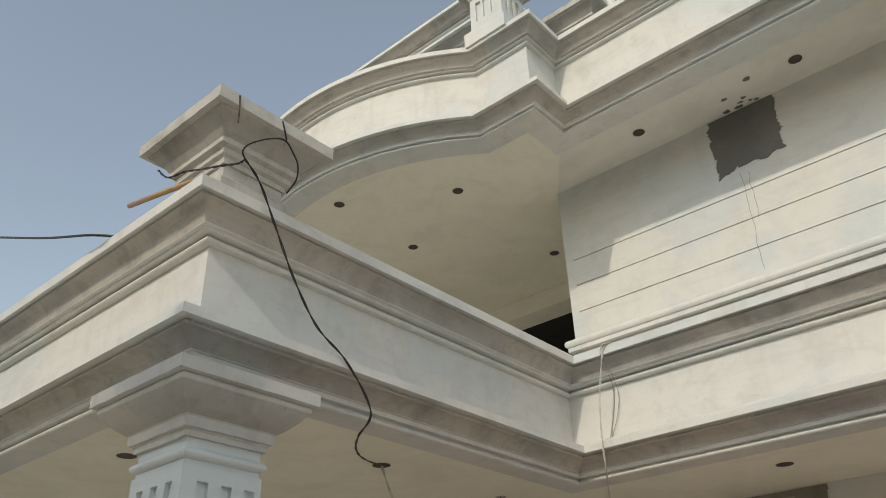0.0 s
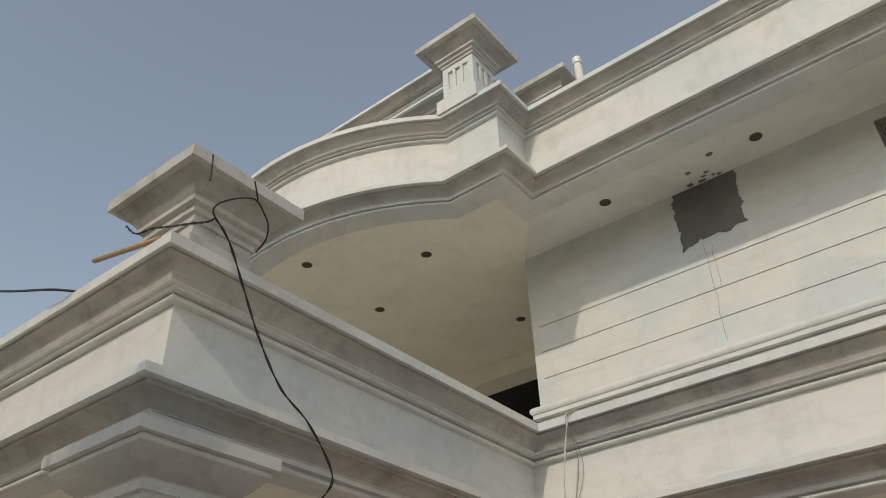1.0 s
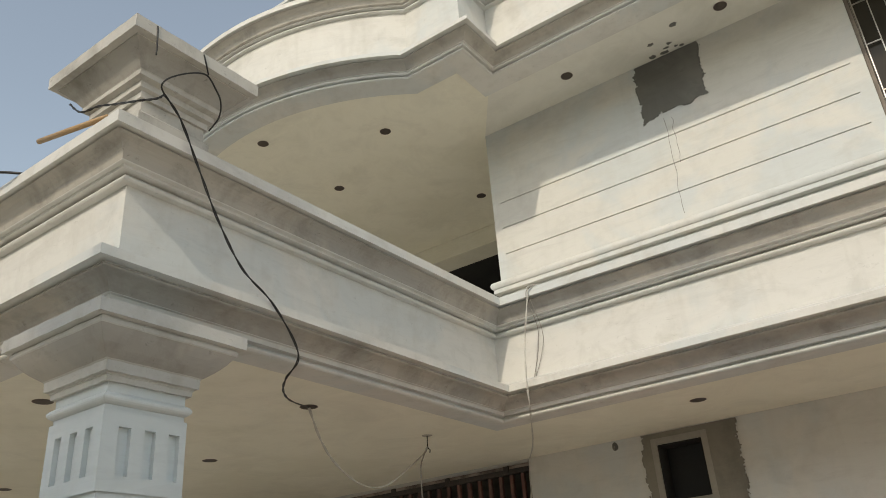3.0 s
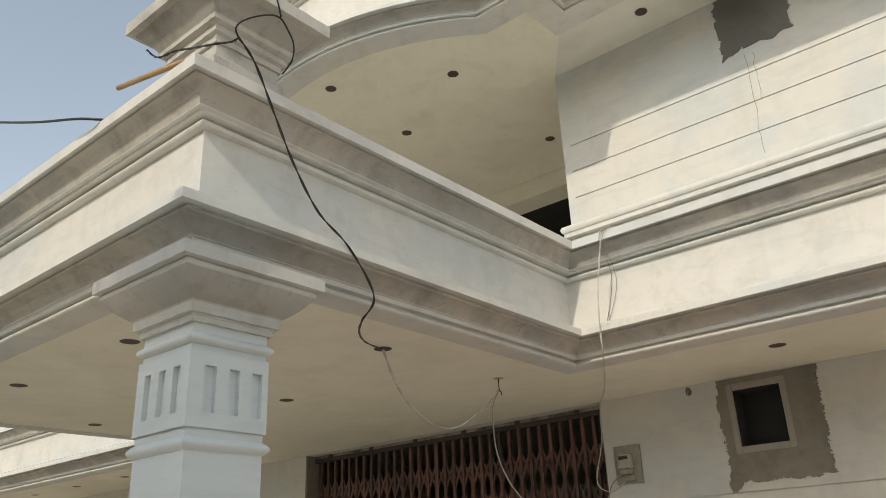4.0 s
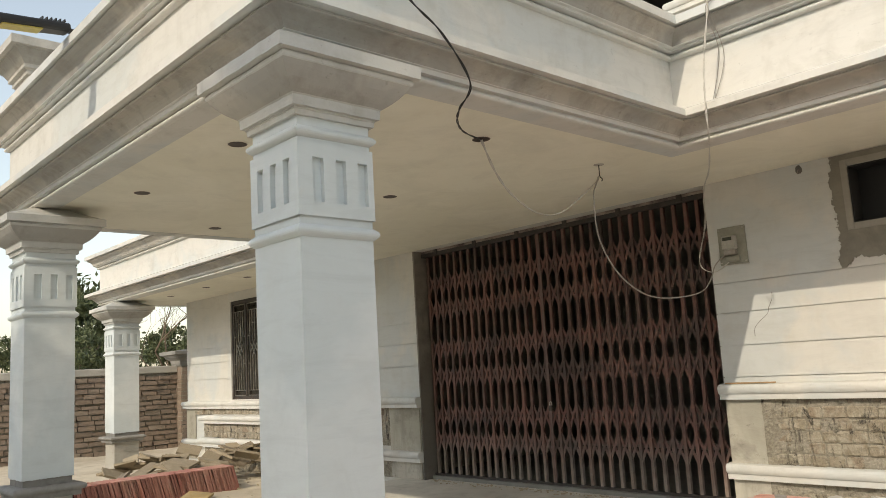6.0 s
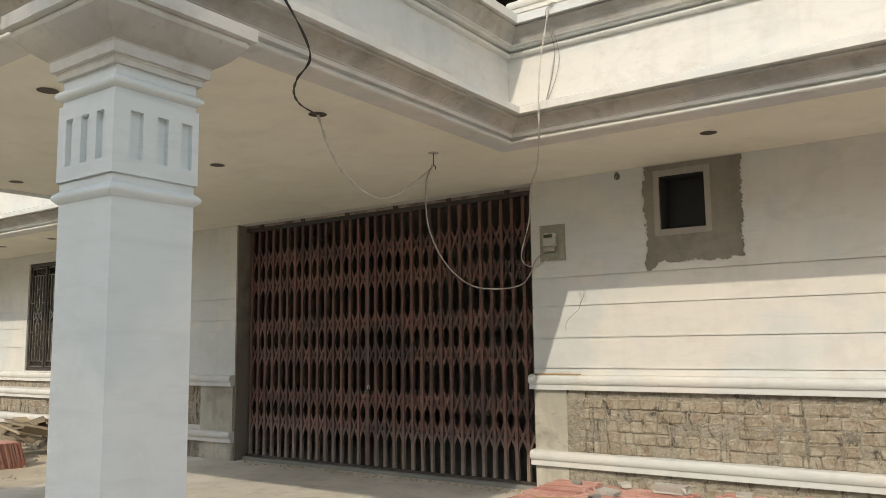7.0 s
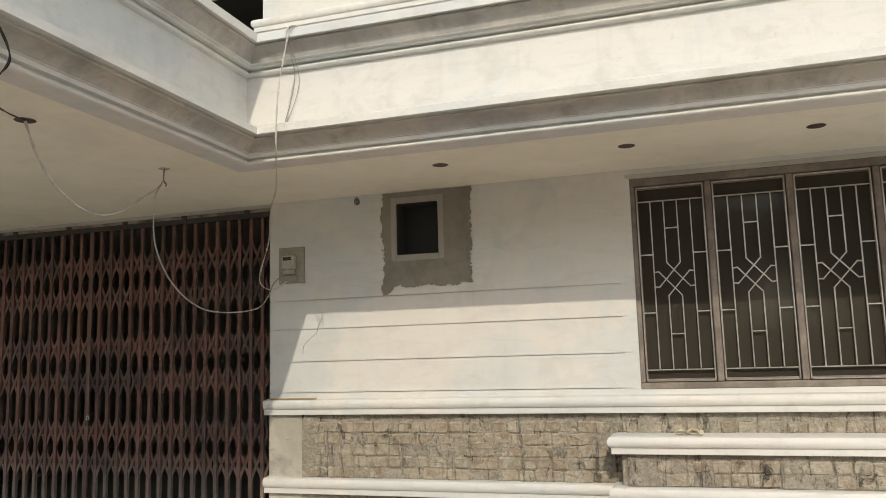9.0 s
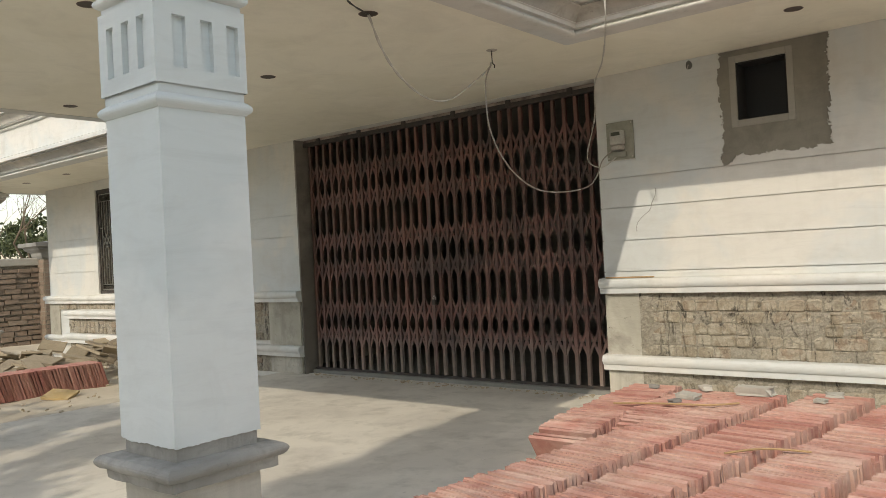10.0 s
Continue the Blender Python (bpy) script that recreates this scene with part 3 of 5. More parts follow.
def pillar(x, y, label):
    h = 0.17
    p = thing("porch_pillar", label, "pillar", "porch pillars", at=(x, y, 0))
    part("pedestal", sweep([(-0.1, -0.1), (0.0, -0.1), (0.0, 0.479), (-0.1, 0.479)], square(0, 0, h - 0.006), True), RENDER_COAT, p, "bare cement pedestal")
    part("base_step", chipped(sweep([(-0.1, 0.475), (0.038, 0.475), (0.040, 0.513), (-0.1, 0.513)], square(0, 0, h), True), 0.004), BASE_CEMENT, p, "rough grey cement step")
    part("base_slab", chipped(sweep([(-0.1, 0.512), (0.050, 0.512)] + arc(0.056, 0.513, 0.054, 0.556, 0.36, 6) + [(0.036, 0.559), (-0.1, 0.563)], square(0, 0, h), True), 0.003), BASE_CEMENT, p, "chipped half-round grey cement base moulding")
    part("neck", chipped(sweep([(-0.1, 0.559), (-0.010, 0.559), (-0.010, 0.635), (-0.1, 0.635)], square(0, 0, h), True), 0.004), BASE_CEMENT, p, "unpainted cement band")
    # the paint ends in a ragged line above the neck
    bm = bmesh.new()
    n = 36
    ring = [Vector(q) for q in square(0, 0, h)]
    lo, hi = [], []
    for i in range(4):
        for k in range(n):
            q = ring[i].lerp(ring[(i + 1) % 4], k / n)
            z = 0.606 + 0.012 * max(0.0, noise.noise(Vector((q.x * 9, q.y * 9, 5)))) + 0.004 * noise.noise(Vector((q.x * 90, q.y * 90, 1)))
            lo.append(bm.verts.new((q.x, q.y, z)))
            hi.append(bm.verts.new((q.x, q.y, 1.732)))
    for i in range(4 * n):
        j = (i + 1) % (4 * n)
        bm.faces.new((lo[i], lo[j], hi[j], hi[i]))
    bmesh.ops.recalc_face_normals(bm, faces=bm.faces)
    part("shaft", bm, PILLAR_WHITE, p, "smooth white painted shaft")
    part("lower_ring", sweep([(-0.05, 1.722), (0.004, 1.724)] + arc(0.006, 1.727, 0.006, 1.769, 0.36, 6) + [(0.0, 1.773), (0.0, 1.806), (-0.05, 1.806)], square(0, 0, h), True), PILLAR_WHITE, p)
    w = h + 0.009
    slots = [(-0.125, -0.080), (-0.025, 0.022), (0.073, 0.120)]
    side_slots = [(-0.112, -0.061), (-0.003, 0.044), (0.102, 0.150)]
    part("fluted_block", fluted_block(w, 1.804, 2.092, slots, 1.861, 2.036, side_slots=side_slots), PILLAR_WHITE, p)
    part("upper_ring", sweep([(-0.05, 2.090), (0.0, 2.090), (0.0, 2.112)] + arc(0.006, 2.115, 0.006, 2.155, 0.40, 6) + [(0.0, 2.158), (0.0, 2.196), (-0.05, 2.196)], square(0, 0, h), True), PILLAR_WHITE, p)
    cap = [(-0.05, 2.194), (0.016, 2.194), (0.018, 2.214), (0.022, 2.217), (0.022, 2.223), (0.036, 2.225), (0.038, 2.263), (0.042, 2.266)]
    cap += arc(0.044, 2.268, 0.134, 2.358, 0.06, 6)
    cap += [(0.138, 2.362), (0.140, 2.376), (0.134, 2.379), (0.134, 2.384), (0.163, 2.387), (0.164, 2.438), (0.10, 2.462), (0.02, 2.497), (-0.03, C1 - 0.004), (-0.05, C1 - 0.003)]
    part("capital", chipped(sweep(cap, square(0, 0, h), True, raw=((2.269, 2.359),)), 0.0022), [CAPITAL, RAW_SHADE_TRIM], p, "flared grey-white plaster capital")
    return p


PX, PY = -2.868, 1.83
near_pillar = pillar(PX, PY, "white square porch pillar with fluted block and flared capital")
copy_thing(near_pillar, pose(-6.47, PY, 0))
# the terrace pillar is a little stouter and stands on lower ground
copy_thing(near_pillar, pose(-12.93, TER_Y + 0.12, -0.05 * C1) @ Matrix.Diagonal((1.13, 1.13, 1.05, 1.0)))


# parapet pedestals
AGED = plaster("aged_plaster", (0.42, 0.415, 0.39), (0.51, 0.495, 0.455), (0.27, 0.255, 0.225), 0.7, True, 0.85, 0.35, 0.7)
# darker copy of AGED, used on the flared undersides of the caps
AGED_DARK = plaster("aged_plaster_dark", (0.30, 0.295, 0.275), (0.38, 0.365, 0.33), (0.19, 0.18, 0.155), 0.8, True, 0.9, 0.45, 0.6)


def pedestal(x, y, z, label, slots=False):
    p = thing("parapet_pedestal", label, "pedestal", "parapet pedestals", at=(x, y, z))
    h, top = 0.165, 0.0
    if slots:
        h, top = 0.18, 0.45
        part("foot", sweep([(-0.1, -0.04), (0.05, -0.04), (0.05, 0.12), (0.02, 0.15), (0.0, 0.16), (0.0, 0.20), (-0.1, 0.20)], square(0, 0, h), True), TRIM, p)
        part("fluted_block", fluted_block(h, 0.20, 0.57, [(-0.115, -0.06), (-0.028, 0.028), (0.06, 0.115)], 0.26, 0.50), TRIM, p)
    else:
        part("foot", sweep([(-0.1, -0.02), (0.02, -0.02), (0.02, 0.04), (0.0, 0.06), (0.0, 0.12), (-0.1, 0.12)], square(0, 0, h), True), AGED, p)
    cap = [(-0.1, 0.12 + top), (0.012, 0.12 + top), (0.012, 0.15 + top), (0.03, 0.16 + top), (0.03, 0.19 + top), (0.055, 0.20 + top), (0.055, 0.225 + top)]
    cap += arc(0.058, 0.228 + top, 0.138, 0.315 + top, -0.05, 5)
    cap += [(0.138, 0.322 + top), (0.170 + 0.018 * slots, 0.325 + top), (0.170 + 0.018 * slots, 0.388 + top), (0.0, 0.395 + top), (-0.16, 0.40 + top)]
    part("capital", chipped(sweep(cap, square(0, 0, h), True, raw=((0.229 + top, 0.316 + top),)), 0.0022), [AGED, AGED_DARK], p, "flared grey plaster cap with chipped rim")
    return p


pedestal(PX, PY, 3.345, "weathered plaster pedestal on the porch parapet")
pedestal(-3.13, 4.61, 6.60, "fluted plaster pedestal on the roof parapet", True)
pedestal(-2.72, 5.55, 6.93, "low plaster pedestal on the roof edge")
tagged(mesh_object("roof_block", box(-2.95, -2.5, 5.35, 5.8, 6.03, 6.92), WHITE), "plain plaster block on the roof", "wall", kind="structure")
pedestal(-6.45, PY, 3.345, "weathered plaster pedestal on the porch parapet")


# crown wall on the roof behind the bow
bm = sweep(entablature(7.58, 0.7, 0.55, 0.2), [(-6.6, 5.2), (-3.62, 5.2), (-3.62, 6.6)], raw=((7.63, 7.68), (7.98, 8.06)))
tagged(mesh_object("crown_wall", bm, [TRIM, RAW_SHADE_TRIM]), "moulded plaster crown wall on the roof", "wall", kind="structure")
tagged(mesh_object("crown_wall_base", box(-6.6, -3.63, 5.21, 5.4, 6.0, 7.59), WHITE), "plain plaster wall under the roof crown", "wall", kind="structure")
tagged(mesh_object("roof_slab", box(-12.9, RIGHT_X, 5.26, 9.19, C2 + 0.305, C2 + 0.4), CEMENT), "bare concrete roof slab", "roof", kind="structure")

vent_pipe = thing("vent_pipe", "cream plastic vent pipe standing on the roof", "pipe", at=(-2.36, 5.50, 6.13))
part("pipe", tube([(0, 0, 0), (0, 0, 0.7), (0, 0, 1.36)], 0.042, 14, False), PVC, vent_pipe, smooth=True)
part("cap", tube([(0, 0, 1.36), (0, 0, 1.42), (0, 0, 1.44)], 0.050, 14, False), PVC, vent_pipe)


# ---------------------------------------------------------------- sill ledges
def ledge_profile(z, d=0.085, s=1.0):
    """A half-round ledge over a fillet; z is its foot, out is measured from the wall."""
    p = [(-0.02, z), (d * 0.72, z), (d * 0.72, z + 0.052 * s), (d * 0.80, z + 0.056 * s)]
    p += arc(d * 0.84, z + 0.058 * s, d * 0.84, z + 0.142 * s, 0.19, 7)
    p += [(d * 0.6, z + 0.148 * s), (-0.02, z + 0.155 * s)]
    return p


LEDGE = "white half-round plaster ledge along the wall"
for name, z in (("ledge_upper", 0.832), ("ledge_lower", 0.238)):
    tagged(mesh_object(name, sweep(ledge_profile(z, 0.085, 0.78), [(-3.412, WALL_Y), (RIGHT_X, WALL_Y)] if name == "ledge_upper" else [(-3.412, WALL_Y), (-0.68, WALL_Y)]), TRIM), LEDGE, "ledge", kind="structure")
    tagged(mesh_object(name + "_far", sweep(ledge_profile(z - 0.05, 0.085, 0.78), [(-13.0, 8.0), (-13.0, WALL_Y), (-7.05, WALL_Y)]), TRIM), LEDGE, "ledge", kind="structure")
tagged(mesh_object("ledge_balcony", sweep(ledge_profile(4.02, 0.075, 0.74), [(UX0 - 0.0, WALL_Y + 0.4), (UX0, WALL_Y), (RIGHT_X, WALL_Y)]), TRIM), "white half-round ledge on the upper wall", "ledge", kind="structure")


# bays under the windows
def bay(x0, x1, name):
    face = 5.69
    tagged(mesh_object(name, box(x0, x1, face, WALL_Y - 0.004, -0.1, 0.60), MORTAR), "rough stained plinth under the window", "plinth", kind="structure")
    tagged(mesh_object(name + "_ledge", sweep(ledge_profile(0.582, 0.085, 0.76), [(x0, WALL_Y), (x0, face), (x1, face), (x1, WALL_Y)]), TRIM), "white half-round ledge over the window plinth", "ledge", kind="structure")
    tagged(mesh_object(name + "_foot_ledge", sweep(ledge_profile(0.235, 0.085, 0.9), [(x0, WALL_Y), (x0, face), (x1, face), (x1, WALL_Y)]), TRIM), "white half-round ledge at the plinth foot", "ledge", kind="structure")
    tagged(mesh_object(name + "_top", box(x0 - 0.03, x1 + 0.03, face - 0.03, WALL_Y - 0.003, 0.602, 0.696), TRIM), "plaster top of the window plinth", "plinth", kind="structure")


bay(-0.64, 2.4, "plinth_near")
bay(-11.92, -9.77, "plinth_far")

JAMB = plaster("stained_reveal", (0.15, 0.135, 0.115), (0.21, 0.19, 0.165), (0.09, 0.08, 0.068), 0.7, True, 0.9, 0.5, 0.5)
# rendered ends beside the gate and at the corners
for x0, x1 in ((-3.390, -3.10), (-7.60, -7.065), (-12.996, -12.67)):
    tagged(mesh_object("plaster_strip", box(x0, x1, WALL_Y - 0.022, WALL_Y - 0.002, 0.0, 0.838, 0.004), STRIP), "grey rough render beside the opening", "wall", kind="structure")
tagged(mesh_object("jamb_far", box(GX0 - 0.002, GX0 + 0.022, WALL_Y - 0.003, WALL_Y + 0.228, -0.02, GZ, 0.003), JAMB), "dark cement reveal beside the gate", "wall", kind="structure")
tagged(mesh_object("jamb_near", box(GX1 - 0.012, GX1 + 0.002, WALL_Y + 0.012, WALL_Y + 0.228, -0.02, GZ, 0.003), CEMENT), "cement reveal beside the gate", "wall", kind="structure")
tagged(mesh_object("threshold", box(GX0 + 0.022, GX1 - 0.012, WALL_Y + 0.10, WALL_Y + 0.24, -0.15, 0.035, 0.006), CEMENT), "worn cement threshold under the gate", "floor", kind="structure")


# ---------------------------------------------------------------- cement patches
def patch(x0, x1, z0, z1, y, hole=None, seed=0, step=0.006, thick=0.007):
    bm = bmesh.new()
    verts = {}

    def V(i, j, d):
        k = (i, j, d)
        if k not in verts:
            verts[k] = bm.verts.new((x0 - 0.06 + i * step, y - d * thick, z0 - 0.06 + j * step))
        return verts[k]
    ni, nj = int((x1 - x0 + 0.12) / step), int((z1 - z0 + 0.06) / step)

    def inside(i, j):
        x, z = x0 - 0.06 + (i + 0.5) * step, z0 - 0.06 + (j + 0.5) * step
        if z > z1 or (hole and hole[0] < x < hole[1] and hole[2] < z < hole[3]):
            return False
        w = Vector((x * 9, z * 9, seed))
        n = 0.035 * noise.noise(w) + 0.018 * noise.noise(w * 3.1) + 0.012 * noise.noise(w * 8) + 0.007 * noise.noise(w * 19)
        foot = 0.05 * max(0.0, 1 - (x - x0) / 0.13)
        return x > x0 + n and x < x1 + n and z > z0 - foot + n * 0.9
    for i in range(ni):
        for j in range(nj):
            if inside(i, j):
                bm.faces.new((V(i, j, 1), V(i + 1, j, 1), V(i + 1, j + 1, 1), V(i, j + 1, 1)))
                for a, b, p, q in ((i + 1, j, (i + 1, j), (i + 1, j + 1)), (i - 1, j, (i, j + 1), (i, j)), (i, j + 1, (i + 1, j + 1), (i, j + 1)), (i, j - 1, (i, j), (i + 1, j))):
                    if not inside(a, b):
                        bm.faces.new((V(*p, 1), V(*p, 0), V(*q, 0), V(*q, 1)))
    bmesh.ops.recalc_face_normals(bm, faces=bm.faces)
    for v in bm.verts:
        w = Vector((v.co.x * 40, 0, v.co.z * 40))
        v.co.x += 0.004 * noise.noise(w)
        v.co.z += 0.004 * noise.noise(w + Vector((7, 0, 0))) if v.co.z < z1 - 0.02 else 0
    return bm


tagged(mesh_object("patch_vent", patch(-2.40, -1.69, 1.79, C1 - 0.002, WALL_Y, (-2.29, -1.94, 2.03, 2.445), 3.0), plaster("fresh_cement", (0.19, 0.177, 0.15), (0.24, 0.226, 0.19), (0.13, 0.12, 0.10), 0.6, True, 0.9, 0.5, 0.3)), "fresh grey cement patch round the vent opening", "wall patch", kind="structure")
tagged(mesh_object("patch_upper", patch(-1.87, -1.29, 5.17, C2 - 0.002, WALL_Y, None, 8.0), CEMENT_DARK), "dark damp cement patch on the upper wall", "wall patch", kind="structure")

for k, (x, y) in enumerate(((-1.66, 5.86), (-1.52, 5.82), (-1.44, 5.85), (-1.40, 5.875), (-1.36, 5.57), (-1.61, 5.69), (-1.48, 5.78), (-1.55, 5.87))):
    bm = bmesh.new()
    r_ = random.Random(70 + k)
    n = 11
    rad = r_.uniform(0.012, 0.032)
    ring = [Vector((math.cos(a) * rad * r_.uniform(0.5, 1.2) * 1.4, math.sin(a) * rad * r_.uniform(0.5, 1.1), 0)) for a in [2 * math.pi * i / n for i in range(n)]]
    lo = [bm.verts.new(q + Vector((0, 0, -0.004))) for q in ring]
    hi = [bm.verts.new(q) for q in ring]
    bm.faces.new(lo)
    for i in range(n):
        bm.faces.new((lo[i], hi[i], hi[(i + 1) % n], lo[(i + 1) % n]))
    o = mesh_object("cement_splash", bm, CEMENT_DARK)
    o.location = (x, y, C2)
    tagged(o, "dried cement splash on the ceiling", "stain", kind="structure")


def crack(pts, label):
    return tagged(mesh_object("plaster_crack", tube(pts, 0.0022, 4), CEMENT), label, "crack", kind="structure")


def wander(x, z0, z1, seed, y=WALL_Y - 0.0005):
    r_ = random.Random(seed)
    out, n = [], 12
    for i in range(n + 1):
        x += r_.uniform(-0.012, 0.010)
        out.append((x, y, z0 + (z1 - z0) * i / n))
    return out


crack(wander(-1.69, 5.12, 4.20, 1), "thin damp crack running down the wall")
crack(wander(-1.64, 5.10, 4.66, 2), "thin damp crack running down the wall")
crack([(x, WALL_Y - 0.0005, z) for x, z in ((-2.932, 1.622), (-2.936, 1.57), (-2.967, 1.51), (-2.985, 1.46), (-3.05, 1.41), (-3.095, 1.36), (-3.10, 1.30))], "thin crack in the plaster")

vent = thing("vent_opening_frame", "raw cement frame round a dark vent opening", "vent", at=(-2.115, WALL_Y, 2.2375))
bm = bmesh.new()
for a in ((-0.215, -0.17, -0.25, 0.25), (0.17, 0.215, -0.25, 0.25), (-0.17, 0.17, -0.25, -0.2025), (-0.17, 0.17, 0.2025, 0.25)):
    add_box(bm, a[0], a[1], -0.012, -0.0005, a[2], a[3], 0.003)
part("border", bm, BORDER, vent)
# reveals and the added closed box: the opening's shade put into near-black colour
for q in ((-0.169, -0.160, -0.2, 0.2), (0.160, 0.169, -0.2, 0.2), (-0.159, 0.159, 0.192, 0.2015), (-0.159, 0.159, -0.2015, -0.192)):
    part("reveal", box(q[0], q[1], -0.004, 0.225, q[2], q[3]), SHADE_BLACK, vent, "edge inside the opening, near-black for its shade")
shade_box = bmesh.new()
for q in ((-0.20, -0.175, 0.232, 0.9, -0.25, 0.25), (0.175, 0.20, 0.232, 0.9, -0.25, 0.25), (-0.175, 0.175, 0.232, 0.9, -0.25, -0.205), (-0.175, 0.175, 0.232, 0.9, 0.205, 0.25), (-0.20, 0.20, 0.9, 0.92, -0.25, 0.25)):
    add_box(shade_box, *q)
part("dark_board", box(-0.159, 0.159, 0.15, 0.162, -0.191, 0.191), plain("blue_black_board", (0.012, 0.0145, 0.017), 0.6), vent, "blue-black board set in for the dark opening")
part("shade_box", shade_box, SHADE_BLACK, vent, "added closed box, near-black for the shade behind the opening")

# knocked-out cable hole at the top of the wall
kh = thing("cable_knockout", "small chipped cable hole in the wall", "wall hole", at=(-2.62, WALL_Y, 2.49))
bm = bmesh.new()
r = bmesh.ops.create_icosphere(bm, subdivisions=2, radius=0.028)
for v in bm.verts:
    v.co = Vector((v.co.x * 0.9, v.co.y * 0.3, v.co.z * 1.2)) * (1 + 0.35 * noise.noise(v.co * 90))
part("chipped_rim", bm, CEMENT_DARK, kh)
part("wire_stub", tube([(0, -0.005, 0), (0.004, -0.03, -0.01), (0.0, -0.035, -0.035)], 0.003), CABLE_GREY, kh)


# ---------------------------------------------------------------- spot holes
def spot(x, y, z):
    s = thing("spot_hole", "round empty downlight hole in the ceiling", "ceiling hole", "downlight holes", at=(x, y, z))
    bm = bmesh.new()
    n = 20
    rings = [(0.055, -0.0015), (0.052, -0.003), (0.049, -0.001), (0.048, 0.0025)]
    vs = [[bm.verts.new((r * math.cos(2 * math.pi * k / n), r * math.sin(2 * math.pi * k / n), h)) for k in range(n)] for r, h in rings]
    for a, b in zip(vs, vs[1:]):
        for k in range(n):
            bm.faces.new((a[k], a[(k + 1) % n], b[(k + 1) % n], b[k]))
    part("rim", bm, RUST, s, "rough brown cut edge")
    # no real recess: a flat dark disc carries the hole's shade in its colour
    bm = bmesh.new()
    bmesh.ops.create_cone(bm, cap_ends=True, segments=n, radius1=0.0495, radius2=0.0495, depth=0.003)
    part("hole_disc", bm, HOLE, s, "dark disc standing for the shade in the hole")
    return s


spots = [(-5.179, 4.518, C2), (-4.153, 5.162, C2), (-5.224, 5.658, C2), (-4.169, 6.873, C2), (-2.373, 5.587, C2), (-0.971, 5.62, C2), (0.43, 5.565, C2)]
spots += [(x, y, C1 + 0.004) for x, y in ((-3.385, 3.37), (-4.19, 2.207), (-5.58, 2.21), (-6.60, 3.26), (-4.88, 3.86), (-1.69, 5.20), (-0.456, 5.21), (0.642, 5.205), (1.75, 5.205), (-8.4, 5.2), (-9.6, 5.2), (-10.8, 5.2), (-12.0, 5.2))]
first_spot = None
for q in spots:
    if first_spot is None:
        first_spot = spot(*q)
    else:
        copy_thing(first_spot, pose(*q))
hook = thing("ceiling_hook", "small iron fan hook in the porch ceiling", "hook", at=(-3.405, 4.542, C1 + 0.004))
bm = bmesh.new()
bmesh.ops.create_cone(bm, cap_ends=True, segments=16, radius1=0.035, radius2=0.04, depth=0.006)
part("plate", bm, RENDER_COAT, hook)
part("rod", tube([(0, 0, 0), (0, 0, -0.08), (0.01, 0.01, -0.10), (0.0, 0.02, -0.115)], 0.004), BLACK_IRON, hook)

# ---------------------------------------------------------------- collapsible gate
GY = WALL_Y + 0.165
gate = thing("collapsible_gate", "closed rusty maroon collapsible iron gate", "gate", at=(GX0, GY, 0.0))
gw_ = GX1 - GX0
part("top_track", box(0.02, gw_ - 0.012, -0.056, 0.03, GZ - 0.072, GZ - 0.030, 0.005), BLACK_IRON, gate, "dark rusted top rail")
part("top_plate", box(0.02, gw_ - 0.012, -0.050, -0.036, GZ - 0.029, GZ - 0.003, 0.003), varied("chipped_paint", [(0.34, 0.28, 0.25), (0.38, 0.32, 0.28)], dirt=(0.045, 0.03, 0.027), dirt_amount=1.0, dirt_scale=3.2), gate, "rail edge with flaking paint")
part("bottom_track", box(0.02, gw_ - 0.012, -0.022, 0.022, 0.036, 0.060, 0.003), BLACK_IRON, gate, "dark bottom rail")
for k in range(6):
    part("hanger", box(0.25 + 0.62 * k, 0.30 + 0.62 * k, -0.064, -0.030, GZ - 0.066, GZ - 0.004, 0.003), BLACK_IRON, gate, "black rail hanger")
PITCH = 0.1105
nb = int((gw_ - 0.06) / PITCH)
bm = bmesh.new()
chan = ((-0.015, -0.016), (0.015, -0.016), (0.015, 0.014), (0.011, 0.014), (0.011, -0.012), (-0.011, -0.012), (-0.011, 0.014), (-0.015, 0.014))
lo = [bm.verts.new((x, y, 0.062)) for x, y in chan]
hi = [bm.verts.new((x, y, GZ - 0.071)) for x, y in chan]
bm.faces.new(lo[::-1])
bm.faces.new(hi)
for i in range(8):
    j = (i + 1) % 8
    bm.faces.new((lo[i], lo[j], hi[j], hi[i]))
bar_me = bpy.data.meshes.new("bar")
bm.to_mesh(bar_me)
bm.free()
bar_me.materials.append(GATE)
for i in range(nb + 1):
    b = new("bar", bar_me)
    b.parent = gate
    b.location = (gw_ - 0.05 - i * PITCH, 0, 0)
ROWS = ((2.015, 2.262), (1.722, 1.968), (1.285, 1.535), (0.983, 1.230), (0.556, 0.805), (0.290, 0.536))
